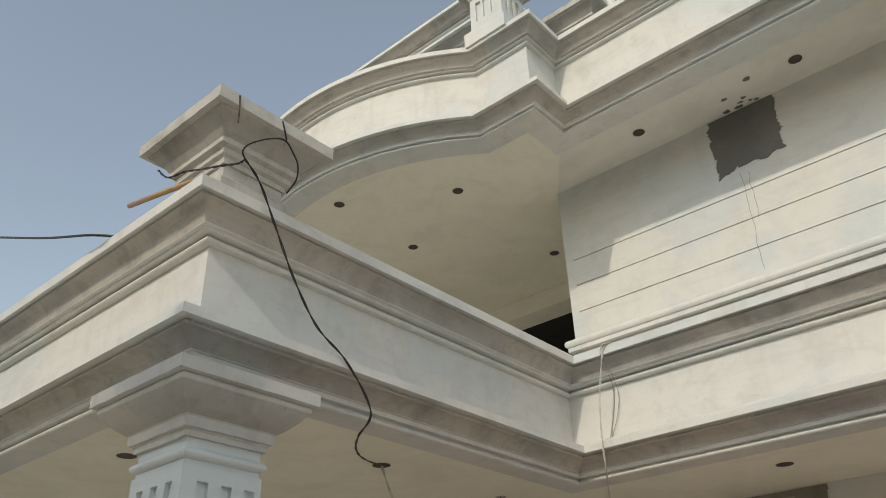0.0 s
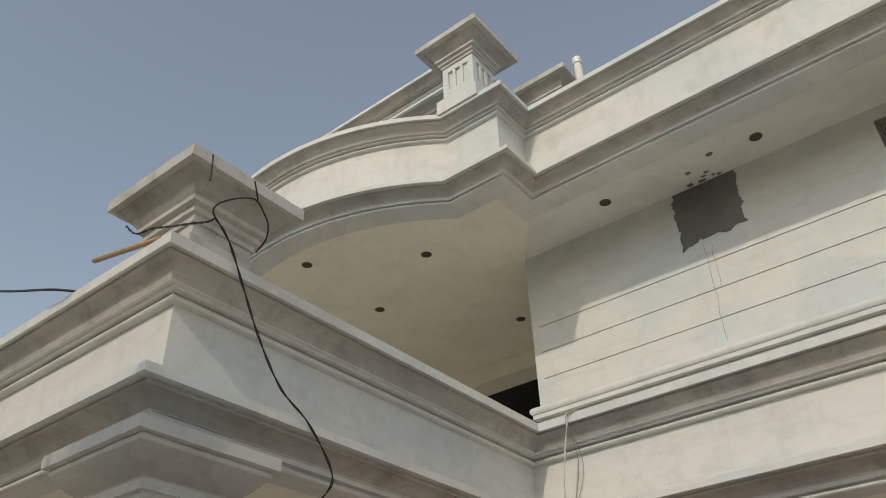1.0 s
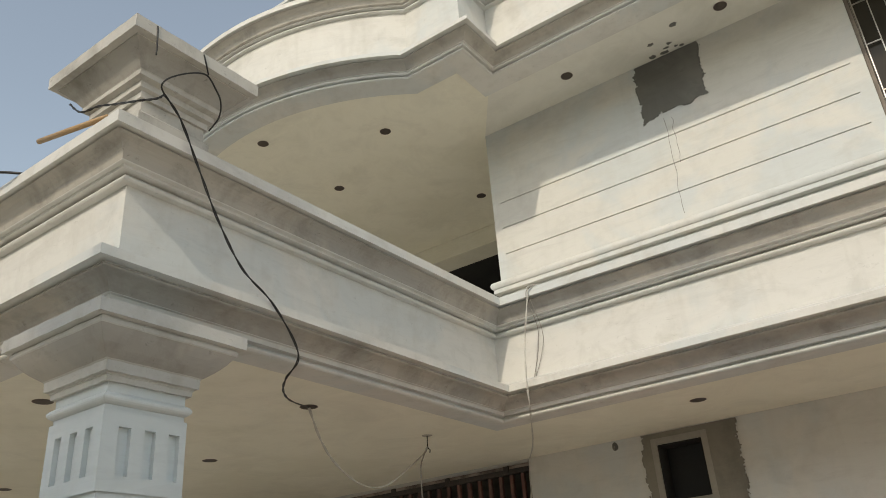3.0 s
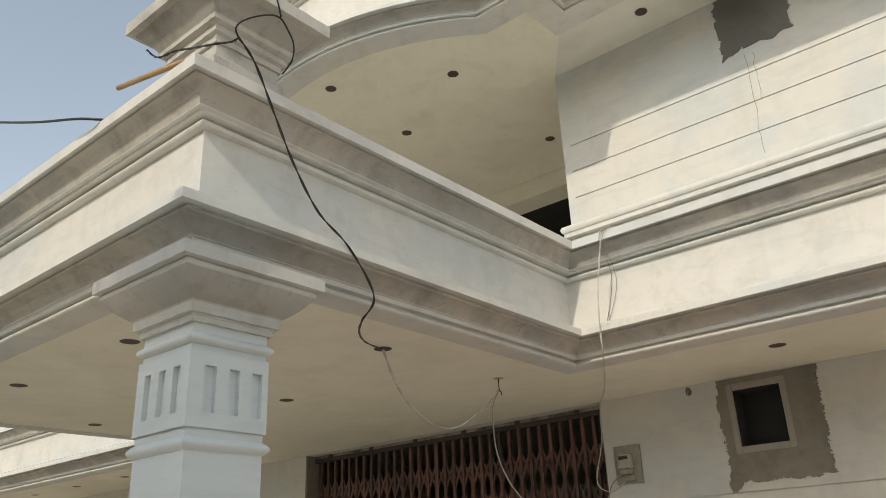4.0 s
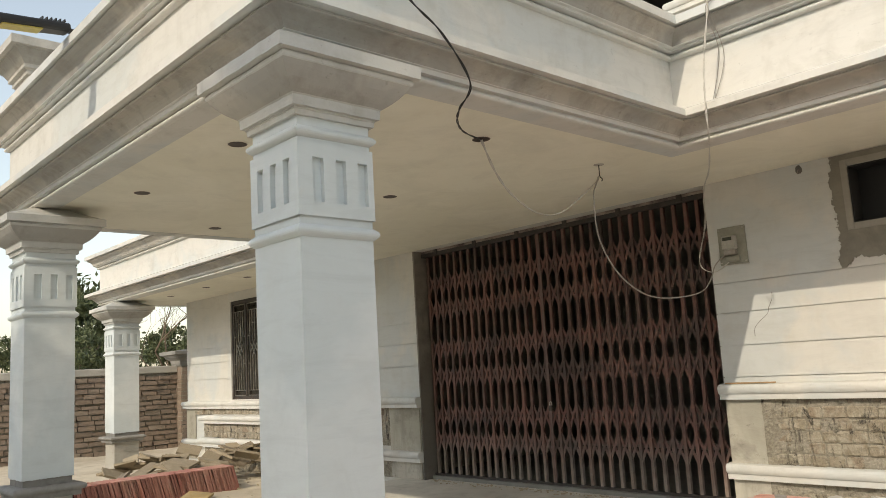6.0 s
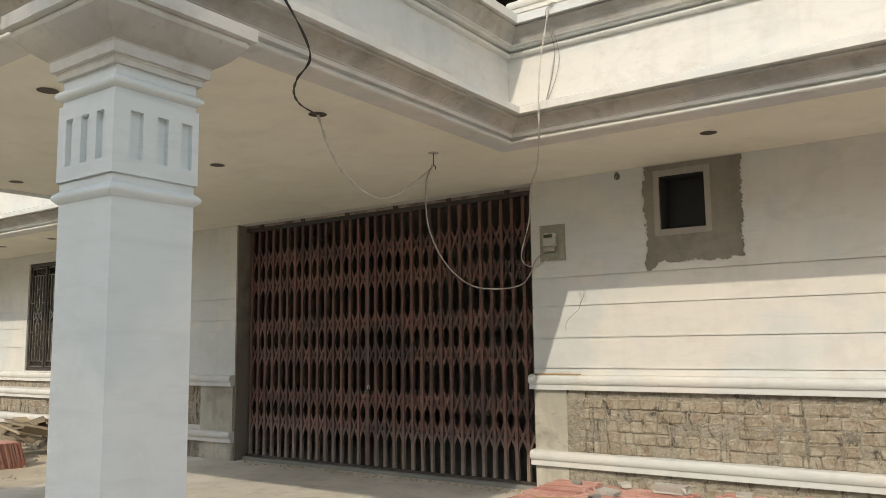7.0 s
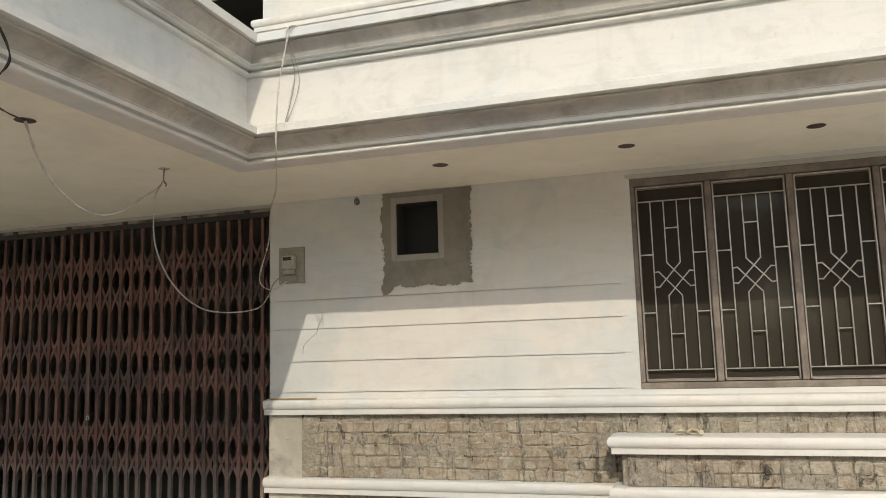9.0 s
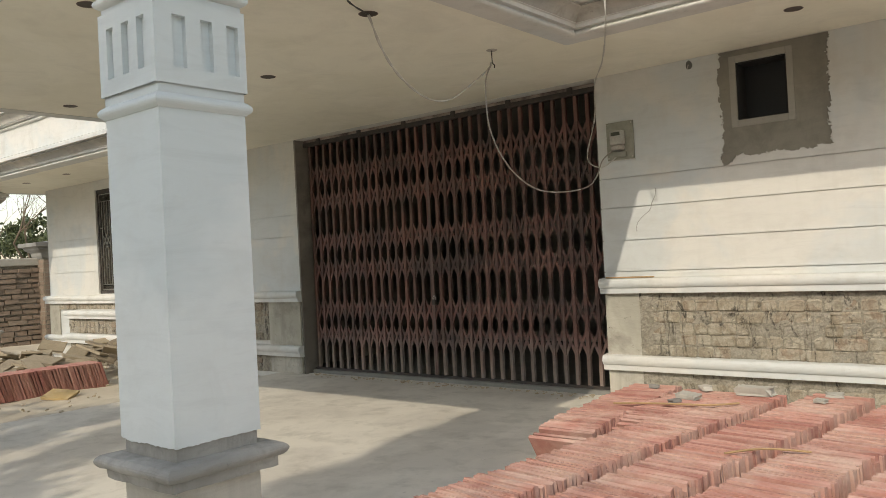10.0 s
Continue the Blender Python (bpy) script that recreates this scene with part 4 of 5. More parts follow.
for za, zb in ROWS:
    h = zb - za
    for sgn in (1, -1):
        bm = bmesh.new()
        ln = math.hypot(PITCH, h) / 2 + 0.012
        add_box(bm, -ln, ln, -0.002, 0.002, -0.0125, 0.0125)
        bmesh.ops.rotate(bm, verts=bm.verts, cent=(0, 0, 0), matrix=Matrix.Rotation(-sgn * math.atan2(h, PITCH), 3, "Y"))
        me = bpy.data.meshes.new("strap")
        bm.to_mesh(me)
        bm.free()
        me.materials.append(GATE)
        far_bm = bmesh.new()
        for i in range(nb):
            x = gw_ - 0.05 - (i + 0.5) * PITCH
            y = -0.0055 if sgn > 0 else -0.0005
            if i < 24:
                o = new("strap", me)
                o.parent = gate
                o.location = (x, y, (za + zb) / 2)
            else:
                k = len(far_bm.verts)
                far_bm.from_mesh(me)
                far_bm.verts.ensure_lookup_table()
                bmesh.ops.translate(far_bm, verts=far_bm.verts[k:], vec=(x, y, (za + zb) / 2))
        o = part("lattice", far_bm, GATE, gate)
        o["kind"] = "stuff"
part("meeting_bar", box(-5.305 - GX0, -5.275 - GX0, -0.040, -0.029, 0.065, GZ - 0.06, 0.003), RUST, gate)
lock = part("padlock", box(-5.285 - GX0, -5.245 - GX0, -0.075, -0.041, 0.735, 0.785, 0.006), BLACK_IRON, gate, "dark worn iron padlock")
part("shackle", tube([(-5.278 - GX0, -0.058, 0.784), (-5.278 - GX0, -0.058, 0.81), (-5.265 - GX0, -0.058, 0.822), (-5.252 - GX0, -0.058, 0.81), (-5.252 - GX0, -0.058, 0.784)], 0.004), STEEL, lock)


# ---------------------------------------------------------------- windows
def bar(bm, a, b, w=0.008, d=0.010):
    a, b = Vector(a), Vector(b)
    v = b - a
    m = Matrix.Translation((a + b) / 2) @ Matrix.Rotation(-math.atan2(v.z, v.x), 4, "Y")
    add_box(bm, -v.length / 2 - w / 2, v.length / 2 + w / 2, -d / 2, d / 2, -w / 2, w / 2, 0.0, m)


def grille(w, h):
    """Steel grille of one leaf, from 0 to w and 0 to h, as a list of bars."""
    P = lambda u, v: (u * w, 0, v * h)
    out = [(P(0, 0), P(0, 1)), (P(1, 0), P(1, 1)), (P(0, 0.0), P(1, 0.0)), (P(0, 1.0), P(1, 1.0)), (P(0, 0.055), P(1, 0.055)), (P(0, 0.925), P(1, 0.925))]
    for u in (0.2, 0.8):
        out.append((P(u, 0.055), P(u, 0.925)))
        e = 0 if u < 0.5 else 1
        for v in (0.345, 0.645):
            out.append((P(e, v), P(u, v)))
    for u in (0.4, 0.6):
        out += [(P(u, 0.055), P(u, 0.43)), (P(u, 0.60), P(u, 0.925))]
    for s, e in ((0.4, 1), (0.6, -1)):
        q = s + e * 0.33
        out += [(P(s, 0.60), P(q, 0.475)), (P(q, 0.475), P(s + e * 0.4, 0.478)), (P(s, 0.43), P(q, 0.555)), (P(q, 0.555), P(s + e * 0.4, 0.552))]
    out += [(P(0.4, 0.78), P(0.6, 0.78)), (P(0.4, 0.235), P(0.6, 0.235))]
    return out


def window(name, x0, x1, z0, z1, leaves, label, frame_mat):
    win = thing(name, label, "window", kind="structure", at=(x0, WALL_Y, z0))
    w, h = x1 - x0, z1 - z0
    d0, d1 = 0.018, 0.10
    bm = bmesh.new()
    for a in ((0, w, 0, 0.045), (0, w, h - 0.055, h)):
        add_box(bm, a[0], a[1], d0, d1, a[2], a[3], 0.006)
    for x in (0.0, w - 0.032):
        add_box(bm, x, x + 0.032, d0 + 0.002, d1, 0.045, h - 0.055, 0.006)
    part("window_frame", bm, frame_mat, win)
    lw = w / leaves
    for i in range(1, leaves):
        part("mullion", box(i * lw - 0.022, i * lw + 0.022, d0 - 0.004, d1, 0.047, h - 0.057, 0.008), frame_mat, win)
    for i in range(leaves):
        a, b = i * lw + (0.034 if i == 0 else 0.024), (i + 1) * lw - (0.034 if i == leaves - 1 else 0.024)
        leaf = part("leaf", box(a, a + 0.001, d0 + 0.05, d0 + 0.052, 0.06, 0.062), frame_mat, win)
        fb = bmesh.new()
        for q in ((a, b, 0.047, 0.070), (a, b, h - 0.080, h - 0.057)):
            add_box(fb, q[0], q[1], d0 + 0.028, d0 + 0.06, q[2], q[3], 0.003)
        for xx in (a, b - 0.016):
            add_box(fb, xx, xx + 0.016, d0 + 0.03, d0 + 0.06, 0.07, h - 0.08, 0.003)
        fb.to_mesh(leaf.data)
        fb.free()
        gx0, gz0, gw, gh = a + 0.009, 0.056, b - a - 0.018, h - 0.125
        gr = bmesh.new()
        for p, q in grille(gw, gh):
            bar(gr, (p[0] + gx0, d0 + 0.018, p[2] + gz0), (q[0] + gx0, d0 + 0.018, q[2] + gz0))
        part("grille", gr, STEEL, leaf, "stainless steel grille")
        pane = part("pane", box(a + 0.014, b - 0.014, d0 + 0.044, d0 + 0.048, 0.068, h - 0.078), GLASS, leaf, "dark glass pane")
        pane.visible_shadow = False
    return win


window("window_1", WX0, WX1, WZ0, WZ1, 5, "brown steel window with stainless grilles and dark glass", FRAME_WOOD)
window("window_2", -0.15, 2.3, 4.10, 5.62, 4, "upper storey window with pale iron grille", FRAME_WOOD)
window("window_3", -11.46, -10.17, 0.915, 2.40, 3, "dark framed window with steel grilles", BLACK_IRON)
# lintel line over the near window
tagged(mesh_object("window_surround", box(WX0 - 0.028, WX1 + 0.028, WALL_Y - 0.006, WALL_Y - 0.001, WZ1, WZ1 + 0.03, 0.001), RENDER_COAT), "bare plaster line over the window", "trim", kind="structure")

# ---------------------------------------------------------------- meter board
mb = thing("electric_meter", "small electric meter on a grey-green wall board", "electric meter", at=(-3.193, WALL_Y, 2.012))
part("board", box(-0.113, 0.113, -0.018, -0.0005, -0.147, 0.147, 0.003), METER_BOARD, mb)
part("board_edge", box(-0.108, 0.118, -0.0165, -0.001, -0.152, -0.1475), CABLE_WHITE, mb)
meter = part("meter_case", box(-0.062, 0.048, -0.075, -0.0185, -0.035, 0.075, 0.012), METER_GREY, mb, "pale grey meter case")
part("display", box(-0.045, 0.03, -0.079, -0.0755, 0.035, 0.062, 0.002), plain("display_dark", (0.06, 0.065, 0.05), 0.25), meter, "dark display")
part("terminal_cover", box(-0.055, 0.041, -0.065, -0.0185, -0.075, -0.0365, 0.008), CABLE_GREY, mb, "grey terminal cover")
part("switch_box", box(-0.05, 0.06, -0.045, -0.0185, -0.128, -0.085, 0.006), METER_BOARD, mb)
for x in (-0.1, 0.1):
    for z in (-0.13, 0.13):
        bm = bmesh.new()
        bmesh.ops.create_cone(bm, cap_ends=True, segments=8, radius1=0.006, radius2=0.005, depth=0.006)
        bmesh.ops.rotate(bm, verts=bm.verts, cent=(0, 0, 0), matrix=Matrix.Rotation(math.pi / 2, 3, "X"))
        bmesh.ops.translate(bm, verts=bm.verts, vec=(x, -0.02, z))
        part("screw", bm, STEEL, mb)


# ---------------------------------------------------------------- cables
def cable(label, strands, material, name="cable"):
    c = thing(name, label, "cable")
    for pts, r in strands:
        part("strand", tube(pts, r, 6), material, c, smooth=True)
    return c


def twist(pts, r, turns=14, n=60):
    """Two strands wound round each other along points."""
    P = [Vector(p) for p in pts]
    fine = []
    for i in range(n + 1):
        s = i / n * (len(P) - 1)
        k = min(int(s), len(P) - 2)
        f = s - k
        p0, p1, p2, p3 = P[max(0, k - 1)], P[k], P[k + 1], P[min(len(P) - 1, k + 2)]
        fine.append((p0 * (-f + 2 * f * f - f ** 3) + p1 * (2 - 5 * f * f + 3 * f ** 3) + p2 * (f + 4 * f * f - 3 * f ** 3) + p3 * (-f * f + f ** 3)) / 2)
    out = []
    for ph in (0, math.pi):
        q = []
        for i, p in enumerate(fine):
            a = ph + turns * 2 * math.pi * i / n
            q.append(p + Vector((math.cos(a), math.sin(a), 0)) * r * 1.1)
        out.append((q, r))
    return out


cable("black twisted cable hanging from the parapet to the ceiling", twist([(-2.62, 1.72, 3.476), (-2.645, 1.83, 3.41), (-2.665, 1.96, 3.22), (-2.665, 2.08, 3.01), (-2.665, 2.23, 2.82), (-2.665, 2.42, 2.70), (-2.675, 2.59, 2.506), (-2.78, 2.613, 2.412), (-2.93, 2.74, 2.408), (-3.12, 2.973, 2.443), (-3.385, 3.37, 2.53)], 0.0032, 9, 110), CABLE_BLACK)
cable("loose pale cable drooping between two ceiling holes", twist([(-3.385, 3.37, 2.53), (-3.40, 3.49, 2.35), (-3.40, 3.63, 2.22), (-3.40, 3.85, 2.13), (-3.40, 4.07, 2.15), (-3.40, 4.32, 2.29), (-3.40, 4.50, 2.41), (-3.41, 4.53, 2.45)], 0.0042, 6, 60), CABLE_WHITE)
cable("grey cable drooping from the hook to the meter", [([(-3.41, 4.54, 2.44), (-3.37, 4.44, 2.37), (-3.36, 4.39, 2.27), (-3.36, 4.41, 2.0), (-3.36, 4.59, 1.77), (-3.36, 4.89, 1.63), (-3.36, 5.24, 1.61), (-3.36, 5.64, 1.66), (-3.355, 5.80, 1.76), (-3.34, 5.86, 1.87), (-3.27, 5.87, 1.93), (-3.215, 5.87, 1.945)], 0.0050)], CABLE_GREY)
cable("thin white wire hanging from the terrace to the meter", twist([(-2.25, 4.70, 3.36), (-2.42, 4.485, 3.352), (-2.45, 4.475, 3.27), (-2.51, 4.475, 2.97), (-2.53, 4.475, 2.74), (-2.60, 4.60, 2.52), (-3.0, 5.3, 2.50), (-3.36, 5.85, 2.48), (-3.38, 5.85, 2.21), (-3.46, 5.85, 1.91), (-3.34, 5.85, 1.82), (-3.20, 5.87, 1.90)], 0.003, 9, 120), CABLE_WHITE)
cable("thin wire loop hanging on the terrace parapet", [([(-2.40, 4.49, 3.352), (-2.47, 4.49, 3.30), (-2.50, 4.66, 3.12), (-2.53, 4.675, 2.95), (-2.575, 4.67, 2.79), (-2.56, 4.675, 2.80), (-2.49, 4.67, 2.96), (-2.47, 4.66, 3.10), (-2.45, 4.49, 3.30), (-2.42, 4.50, 3.352)], 0.0022)], CABLE_GREY)
cable("black service cable running off the parapet", [([(-3.42, 1.62, 3.352), (-3.55, 1.50, 3.37), (-3.95, 1.45, 3.50), (-4.5, 1.42, 3.72), (-5.6, 1.3, 4.15), (-9.0, 0.6, 5.4)], 0.0065)], CABLE_BLACK)
cable("tangled black wires tied round the pedestal", twist([(-3.19, 1.6, 3.637), (-3.041, 1.58, 3.51), (-2.909, 1.59, 3.484), (-2.761, 1.59, 3.424), (-2.593, 1.585, 3.356), (-2.625, 1.687, 3.439), (-2.62, 1.72, 3.476)], 0.0034, 7, 60) + [([(-2.62, 1.72, 3.476), (-2.6, 1.688, 3.496), (-2.575, 1.706, 3.535), (-2.55, 1.79, 3.598), (-2.55, 1.878, 3.638), (-2.56, 1.941, 3.599), (-2.57, 1.98, 3.554), (-2.6, 1.998, 3.492), (-2.65, 1.985, 3.434)], 0.0042), ([(-2.528, 1.594, 3.722), (-2.533, 1.603, 3.643), (-2.54, 1.609, 3.582)], 0.004), ([(-2.53, 1.841, 3.722), (-2.53, 1.859, 3.671), (-2.545, 1.884, 3.639)], 0.004)], CABLE_BLACK)
lamp = thing("street_lamp", "black LED street lamp with a yellow light panel on the parapet", "street lamp", at=(-5.10, 1.60, 3.352))
lamp.rotation_euler = (0.13, 0, 0.10)
part("bracket", tube([(0, 0.06, -0.004), (0, 0.02, 0.03), (0, -0.05, 0.045)], 0.018, 10), BLACK_IRON, lamp)
bm = box(-0.055, 0.055, -0.50, -0.03, 0.02, 0.075, 0.018)
for v in bm.verts:
    v.co.x *= 1.0 + 0.25 * min(1.0, max(0.0, (-v.co.y - 0.12) / 0.1))
part("housing", bm, CABLE_BLACK, lamp, "black ribbed housing")
part("light_panel", box(-0.045, 0.045, -0.43, -0.20, 0.012, 0.021, 0.003), plain("led_yellow", (0.55, 0.45, 0.10), 0.4), lamp, "yellow LED panel")
for k in range(6):
    part("cooling_fin", box(-0.05, 0.05, -0.20 + 0.026 * k, -0.192 + 0.026 * k, 0.074, 0.092, 0.002), CABLE_BLACK, lamp)
stick = thing("bamboo_stick", "bamboo stick leaning across the parapet beside the pedestal", "stick", at=(0, 0, 0))
part("stick", tube([(-3.43, 1.60, 3.536), (-3.2, 1.602, 3.486), (-2.86, 1.607, 3.412)], 0.013, 10, False), BAMBOO, stick, smooth=True)


# ---------------------------------------------------------------- bricks
def brick_mesh(name, l, h, d, material, seed):
    rng = random.Random(seed)
    bm = bmesh.new()
    add_box(bm, -l / 2, l / 2, -d, 0.0, -h / 2, h / 2)
    es = [e for e in bm.edges if abs(e.verts[0].co.y - e.verts[1].co.y) > d * 0.5]
    bmesh.ops.bevel(bm, geom=es, offset=0.018, segments=3, profile=0.5, affect="EDGES")
    es = [e for e in bm.edges if all(v.co.y < -d * 0.5 for v in e.verts)]
    bmesh.ops.bevel(bm, geom=es, offset=0.007, segments=1, profile=0.5, affect="EDGES")
    for v in bm.verts:
        if v.co.y < -d * 0.3:
            v.co += Vector((rng.uniform(-1, 1) * 0.006, rng.uniform(-1, 1) * 0.004, rng.uniform(-1, 1) * 0.005))
    me = bpy.data.meshes.new(name)
    bm.to_mesh(me)
    bm.free()
    me.materials.append(material)
    return me


BRICKS = [brick_mesh("brick", 0.201, 0.081, 0.02, BRICK, i) for i in range(9)] + [brick_mesh("brick", 0.110, 0.079, 0.02, BRICK, 10 + i) for i in range(3)]
rng = random.Random(5)


def brick_band(name, x0, x1, z0, z1, y, label):
    # mortar bed: uneven, smeared over the bricks near its first end
    bm = bmesh.new()
    nx, nz = max(2, int((x1 - x0) / 0.011)), max(2, int((z1 - z0) / 0.011))
    grid = []
    for i in range(nx + 1):
        col = []
        for j in range(nz + 1):
            px, pz = x0 + (x1 - x0) * i / nx, z0 + (z1 - z0) * j / nz
            w = Vector((px * 7, pz * 9, y))
            e = 0.008 + 0.012 * noise.noise(w) + 0.007 * noise.noise(w * 3.3) + 0.004 * noise.noise(w * 9)
            e += 0.016 * max(0.0, 1 - (px - x0) / 0.30)
            col.append(bm.verts.new((px, y - max(-0.001, e), pz)))
        grid.append(col)
    for i in range(nx):
        for j in range(nz):
            bm.faces.new((grid[i][j], grid[i + 1][j], grid[i + 1][j + 1], grid[i][j + 1]))
    add_box(bm, x0, x1, y + 0.006, y + 0.03, z0, z1)
    back = mesh_object(name, bm, MORTAR)
    tagged(back, label, "brickwork", kind="structure")
    course, j = 0.0845, 0
    z = z0 + course / 2
    while z + 0.03 < z1:
        x = x0 + (0.0 if j % 2 else -0.115)
        while x < x1:
            half = rng.random() < 0.72
            sx = rng.uniform(0.82, 1.04)
            l = (0.118 if half else 0.205) * sx
            c = x + l / 2
            if c - l / 2 >= x0 - 0.005 and c + l / 2 <= x1 + 0.005:
                o = new("brick", BRICKS[rng.randrange(9, 12) if half else rng.randrange(9)])
                o.parent = back
                o.scale.x = sx
                o.location = (c, y + rng.uniform(-0.002, 0.009) + (0.014 if rng.random() < 0.12 else 0.0), z + rng.uniform(-0.004, 0.004))
                o.rotation_euler = (rng.uniform(-0.06, 0.06), rng.uniform(-0.03, 0.03), rng.uniform(-0.03, 0.03))
            x += l
        z += course
        j += 1


BARE = "exposed old brickwork with smeared mortar"
brick_band("brickwork_gate", -3.097, -0.54, 0.352, 0.830, WALL_Y - 0.004, BARE)
brick_band("brickwork_foot", -3.097, -0.54, 0.0, 0.236, WALL_Y - 0.004, BARE)
brick_band("brickwork_sill", -0.54, 2.5, 0.69, 0.830, WALL_Y - 0.004, BARE)
brick_band("brickwork_bay", -0.60, 2.38, 0.375, 0.579, 5.686, BARE)
brick_band("brickwork_far_gate", -8.9, -7.602, 0.352, 0.830, WALL_Y - 0.004, BARE)
brick_band("brickwork_far_foot", -9.5, -7.602, 0.0, 0.236, WALL_Y - 0.004, BARE)
brick_band("brickwork_far_bay", -11.89, -9.80, 0.375, 0.579, 5.686, BARE)
brick_band("brickwork_far_sill", -12.66, -9.0, 0.69, 0.830, WALL_Y - 0.004, BARE)
brick_band("brickwork_far_base", -11.89, -9.80, -0.05, 0.232, 5.686, BARE)


# ---------------------------------------------------------------- stacked tiles
def tile_mesh(i, w, h, t, material):
    r_ = random.Random(40 + i)
    bm = bmesh.new()
    add_box(bm, -w / 2, w / 2, -t / 2, t / 2, 0, h)
    for v in bm.verts:
        v.co += Vector((r_.uniform(-1, 1) * 0.004, r_.uniform(-1, 1) * 0.0015, r_.uniform(-1, 1) * 0.004 if v.co.z > 0.1 else 0))
    me = bpy.data.meshes.new("tile")
    bm.to_mesh(me)
    bm.free()
    me.materials.append(material)
    return me


TILES = [tile_mesh(i, 0.31, 0.285, 0.0185, TILE_RED) for i in range(6)]


def tile_row(x, y0, y1, skew, label, lean=0.10, height=1.0, z=0.0):
    row = thing("tile_row", label, "clay tiles", "rows of clay tiles", at=(x, y0, z))
    row.rotation_euler = (0, 0, skew)
    n = int((y1 - y0) / 0.0225)
    drift = 0.0
    for k in range(n):
        drift = 0.9 * drift + rng.uniform(-0.004, 0.004)
        o = new("tile", TILES[rng.randrange(6)])
        o.parent = row
        o.location = (drift + rng.uniform(-0.004, 0.004), k * 0.0225, 0.002)
        fall = 0.5 * max(0.0, 1 - k / 9.0) ** 1.5
        o.rotation_euler = (lean + fall + rng.uniform(-0.03, 0.03), rng.uniform(-0.018, 0.018), rng.uniform(-0.02, 0.02))
        o.scale.z = height * (rng.uniform(0.975, 1.015) if rng.random() < 0.93 else rng.uniform(0.86, 0.95))
    return row


RED = "red clay tiles standing on edge in a long row"
tile_row(-2.535, 3.85, 5.16, 0.065, RED)
tile_row(-2.30, 4.20, 5.06, -0.065, RED)
for i, back in enumerate((5.08, 5.22, 5.30, 5.36, 5.40, 5.40)):
    front = 2.42 + 0.06 * i
    tile_row(-2.231 + 0.415 * i + 0.125 * (front - 2.73), front, back, -0.125, RED)

# crushed tile and dust banked against the first row
bm = bmesh.new()
bmesh.ops.create_grid(bm, x_segments=26, y_segments=60, size=1)
for v in bm.verts:
    u, w = (v.co.x + 1) / 2, (v.co.y + 1) / 2
    along = 2.15 + 1.85 * w
    rise = 0.235 * u ** 1.3 * math.sin(math.pi * min(1.0, 0.10 + 0.9 * w)) ** 0.6
    k = Vector((u * 4, along * 6, 2))
    v.co = Vector((-2.74 + 0.125 * (along - 2.73) + 0.40 * u + 0.05 * noise.noise(k), along, rise * (1 + 0.25 * noise.noise(k * 1.7)) - 0.012))
tagged(mesh_object("clay_dust_heap", bm, TILE_DUST, smooth=True), "pink clay dust and crumbs banked against the tiles", "rubble heap", kind="stuff")

# bits lying on the tiles
def chunk(x, y, z, sx, sy, sz, mat, label, name, seed):
    r_ = random.Random(seed)
    bm = bmesh.new()
    add_box(bm, -sx / 2, sx / 2, -sy / 2, sy / 2, 0, sz, min(sx, sy, sz) * 0.2)
    for v in bm.verts:
        v.co += Vector((r_.uniform(-1, 1) * sx * 0.10, r_.uniform(-1, 1) * sy * 0.10, r_.uniform(-1, 1) * sz * 0.12))
    o = mesh_object(name, bm, mat)
    o.location = (x, y, z - 0.006)
    o.rotation_euler = (r_.uniform(-0.08, 0.08), r_.uniform(-0.08, 0.08), r_.uniform(0, 3))
    return tagged(o, label, "rubble")


chunk(-2.26, 4.72, 0.293, 0.13, 0.08, 0.03, RENDER_COAT, "flat grey cement chip on the tiles", "cement_chip", 1)
chunk(-1.95, 4.95, 0.295, 0.20, 0.10, 0.05, RENDER_COAT, "broken piece of plaster on the tiles", "plaster_lump", 2)
chunk(-2.26, 4.98, 0.295, 0.08, 0.06, 0.03, RENDER_COAT, "broken piece of plaster on the tiles", "plaster_lump", 3)
chunk(-1.55, 5.05, 0.295, 0.09, 0.06, 0.02, RENDER_COAT, "broken piece of plaster on the tiles", "plaster_lump", 4)
tw = thing("dry_twig", "dry pale twig lying on the tiles", "twig")
part("twig", tube([(-2.55, 4.35, 0.30), (-2.3, 4.42, 0.305), (-2.05, 4.5, 0.302), (-1.93, 4.62, 0.30)], 0.006), BAMBOO, tw)
tw2 = thing("dry_twig", "dry pale twig lying on the tiles", "twig")
part("twig", tube([(-1.62, 3.55, 0.30), (-1.5, 3.68, 0.304), (-1.32, 3.72, 0.302)], 0.005), BAMBOO, tw2)
bm = bmesh.new()
bmesh.ops.create_grid(bm, x_segments=14, y_segments=8, size=1)
for v in bm.verts:
    v.co = Vector((v.co.x * 0.085, v.co.y * 0.05, 0.02 + 0.03 * noise.noise(Vector((v.co.x * 2.2, v.co.y * 1.6, 3))) + 0.015 * noise.noise(Vector((v.co.x * 6, v.co.y * 5, 1)))))
r = bmesh.ops.solidify(bm, geom=bm.faces[:], thickness=0.003)
o = mesh_object("cloth_scrap", bm, PAPER, smooth=True)
o.location = (-0.20, 5.70, 0.703)
tagged(o, "crumpled yellowish cloth scrap on the ledge", "scrap")

# thin brown box added to stand for a brown streak on the ledge
splint = thing("wood_splint", "thin brown strip added for a streak on the white ledge", "splint", at=(0, 0, 0))
part("splint", box(-3.36, -2.96, 5.845, 5.868, 0.950, 0.960, 0.003), BAMBOO, splint)
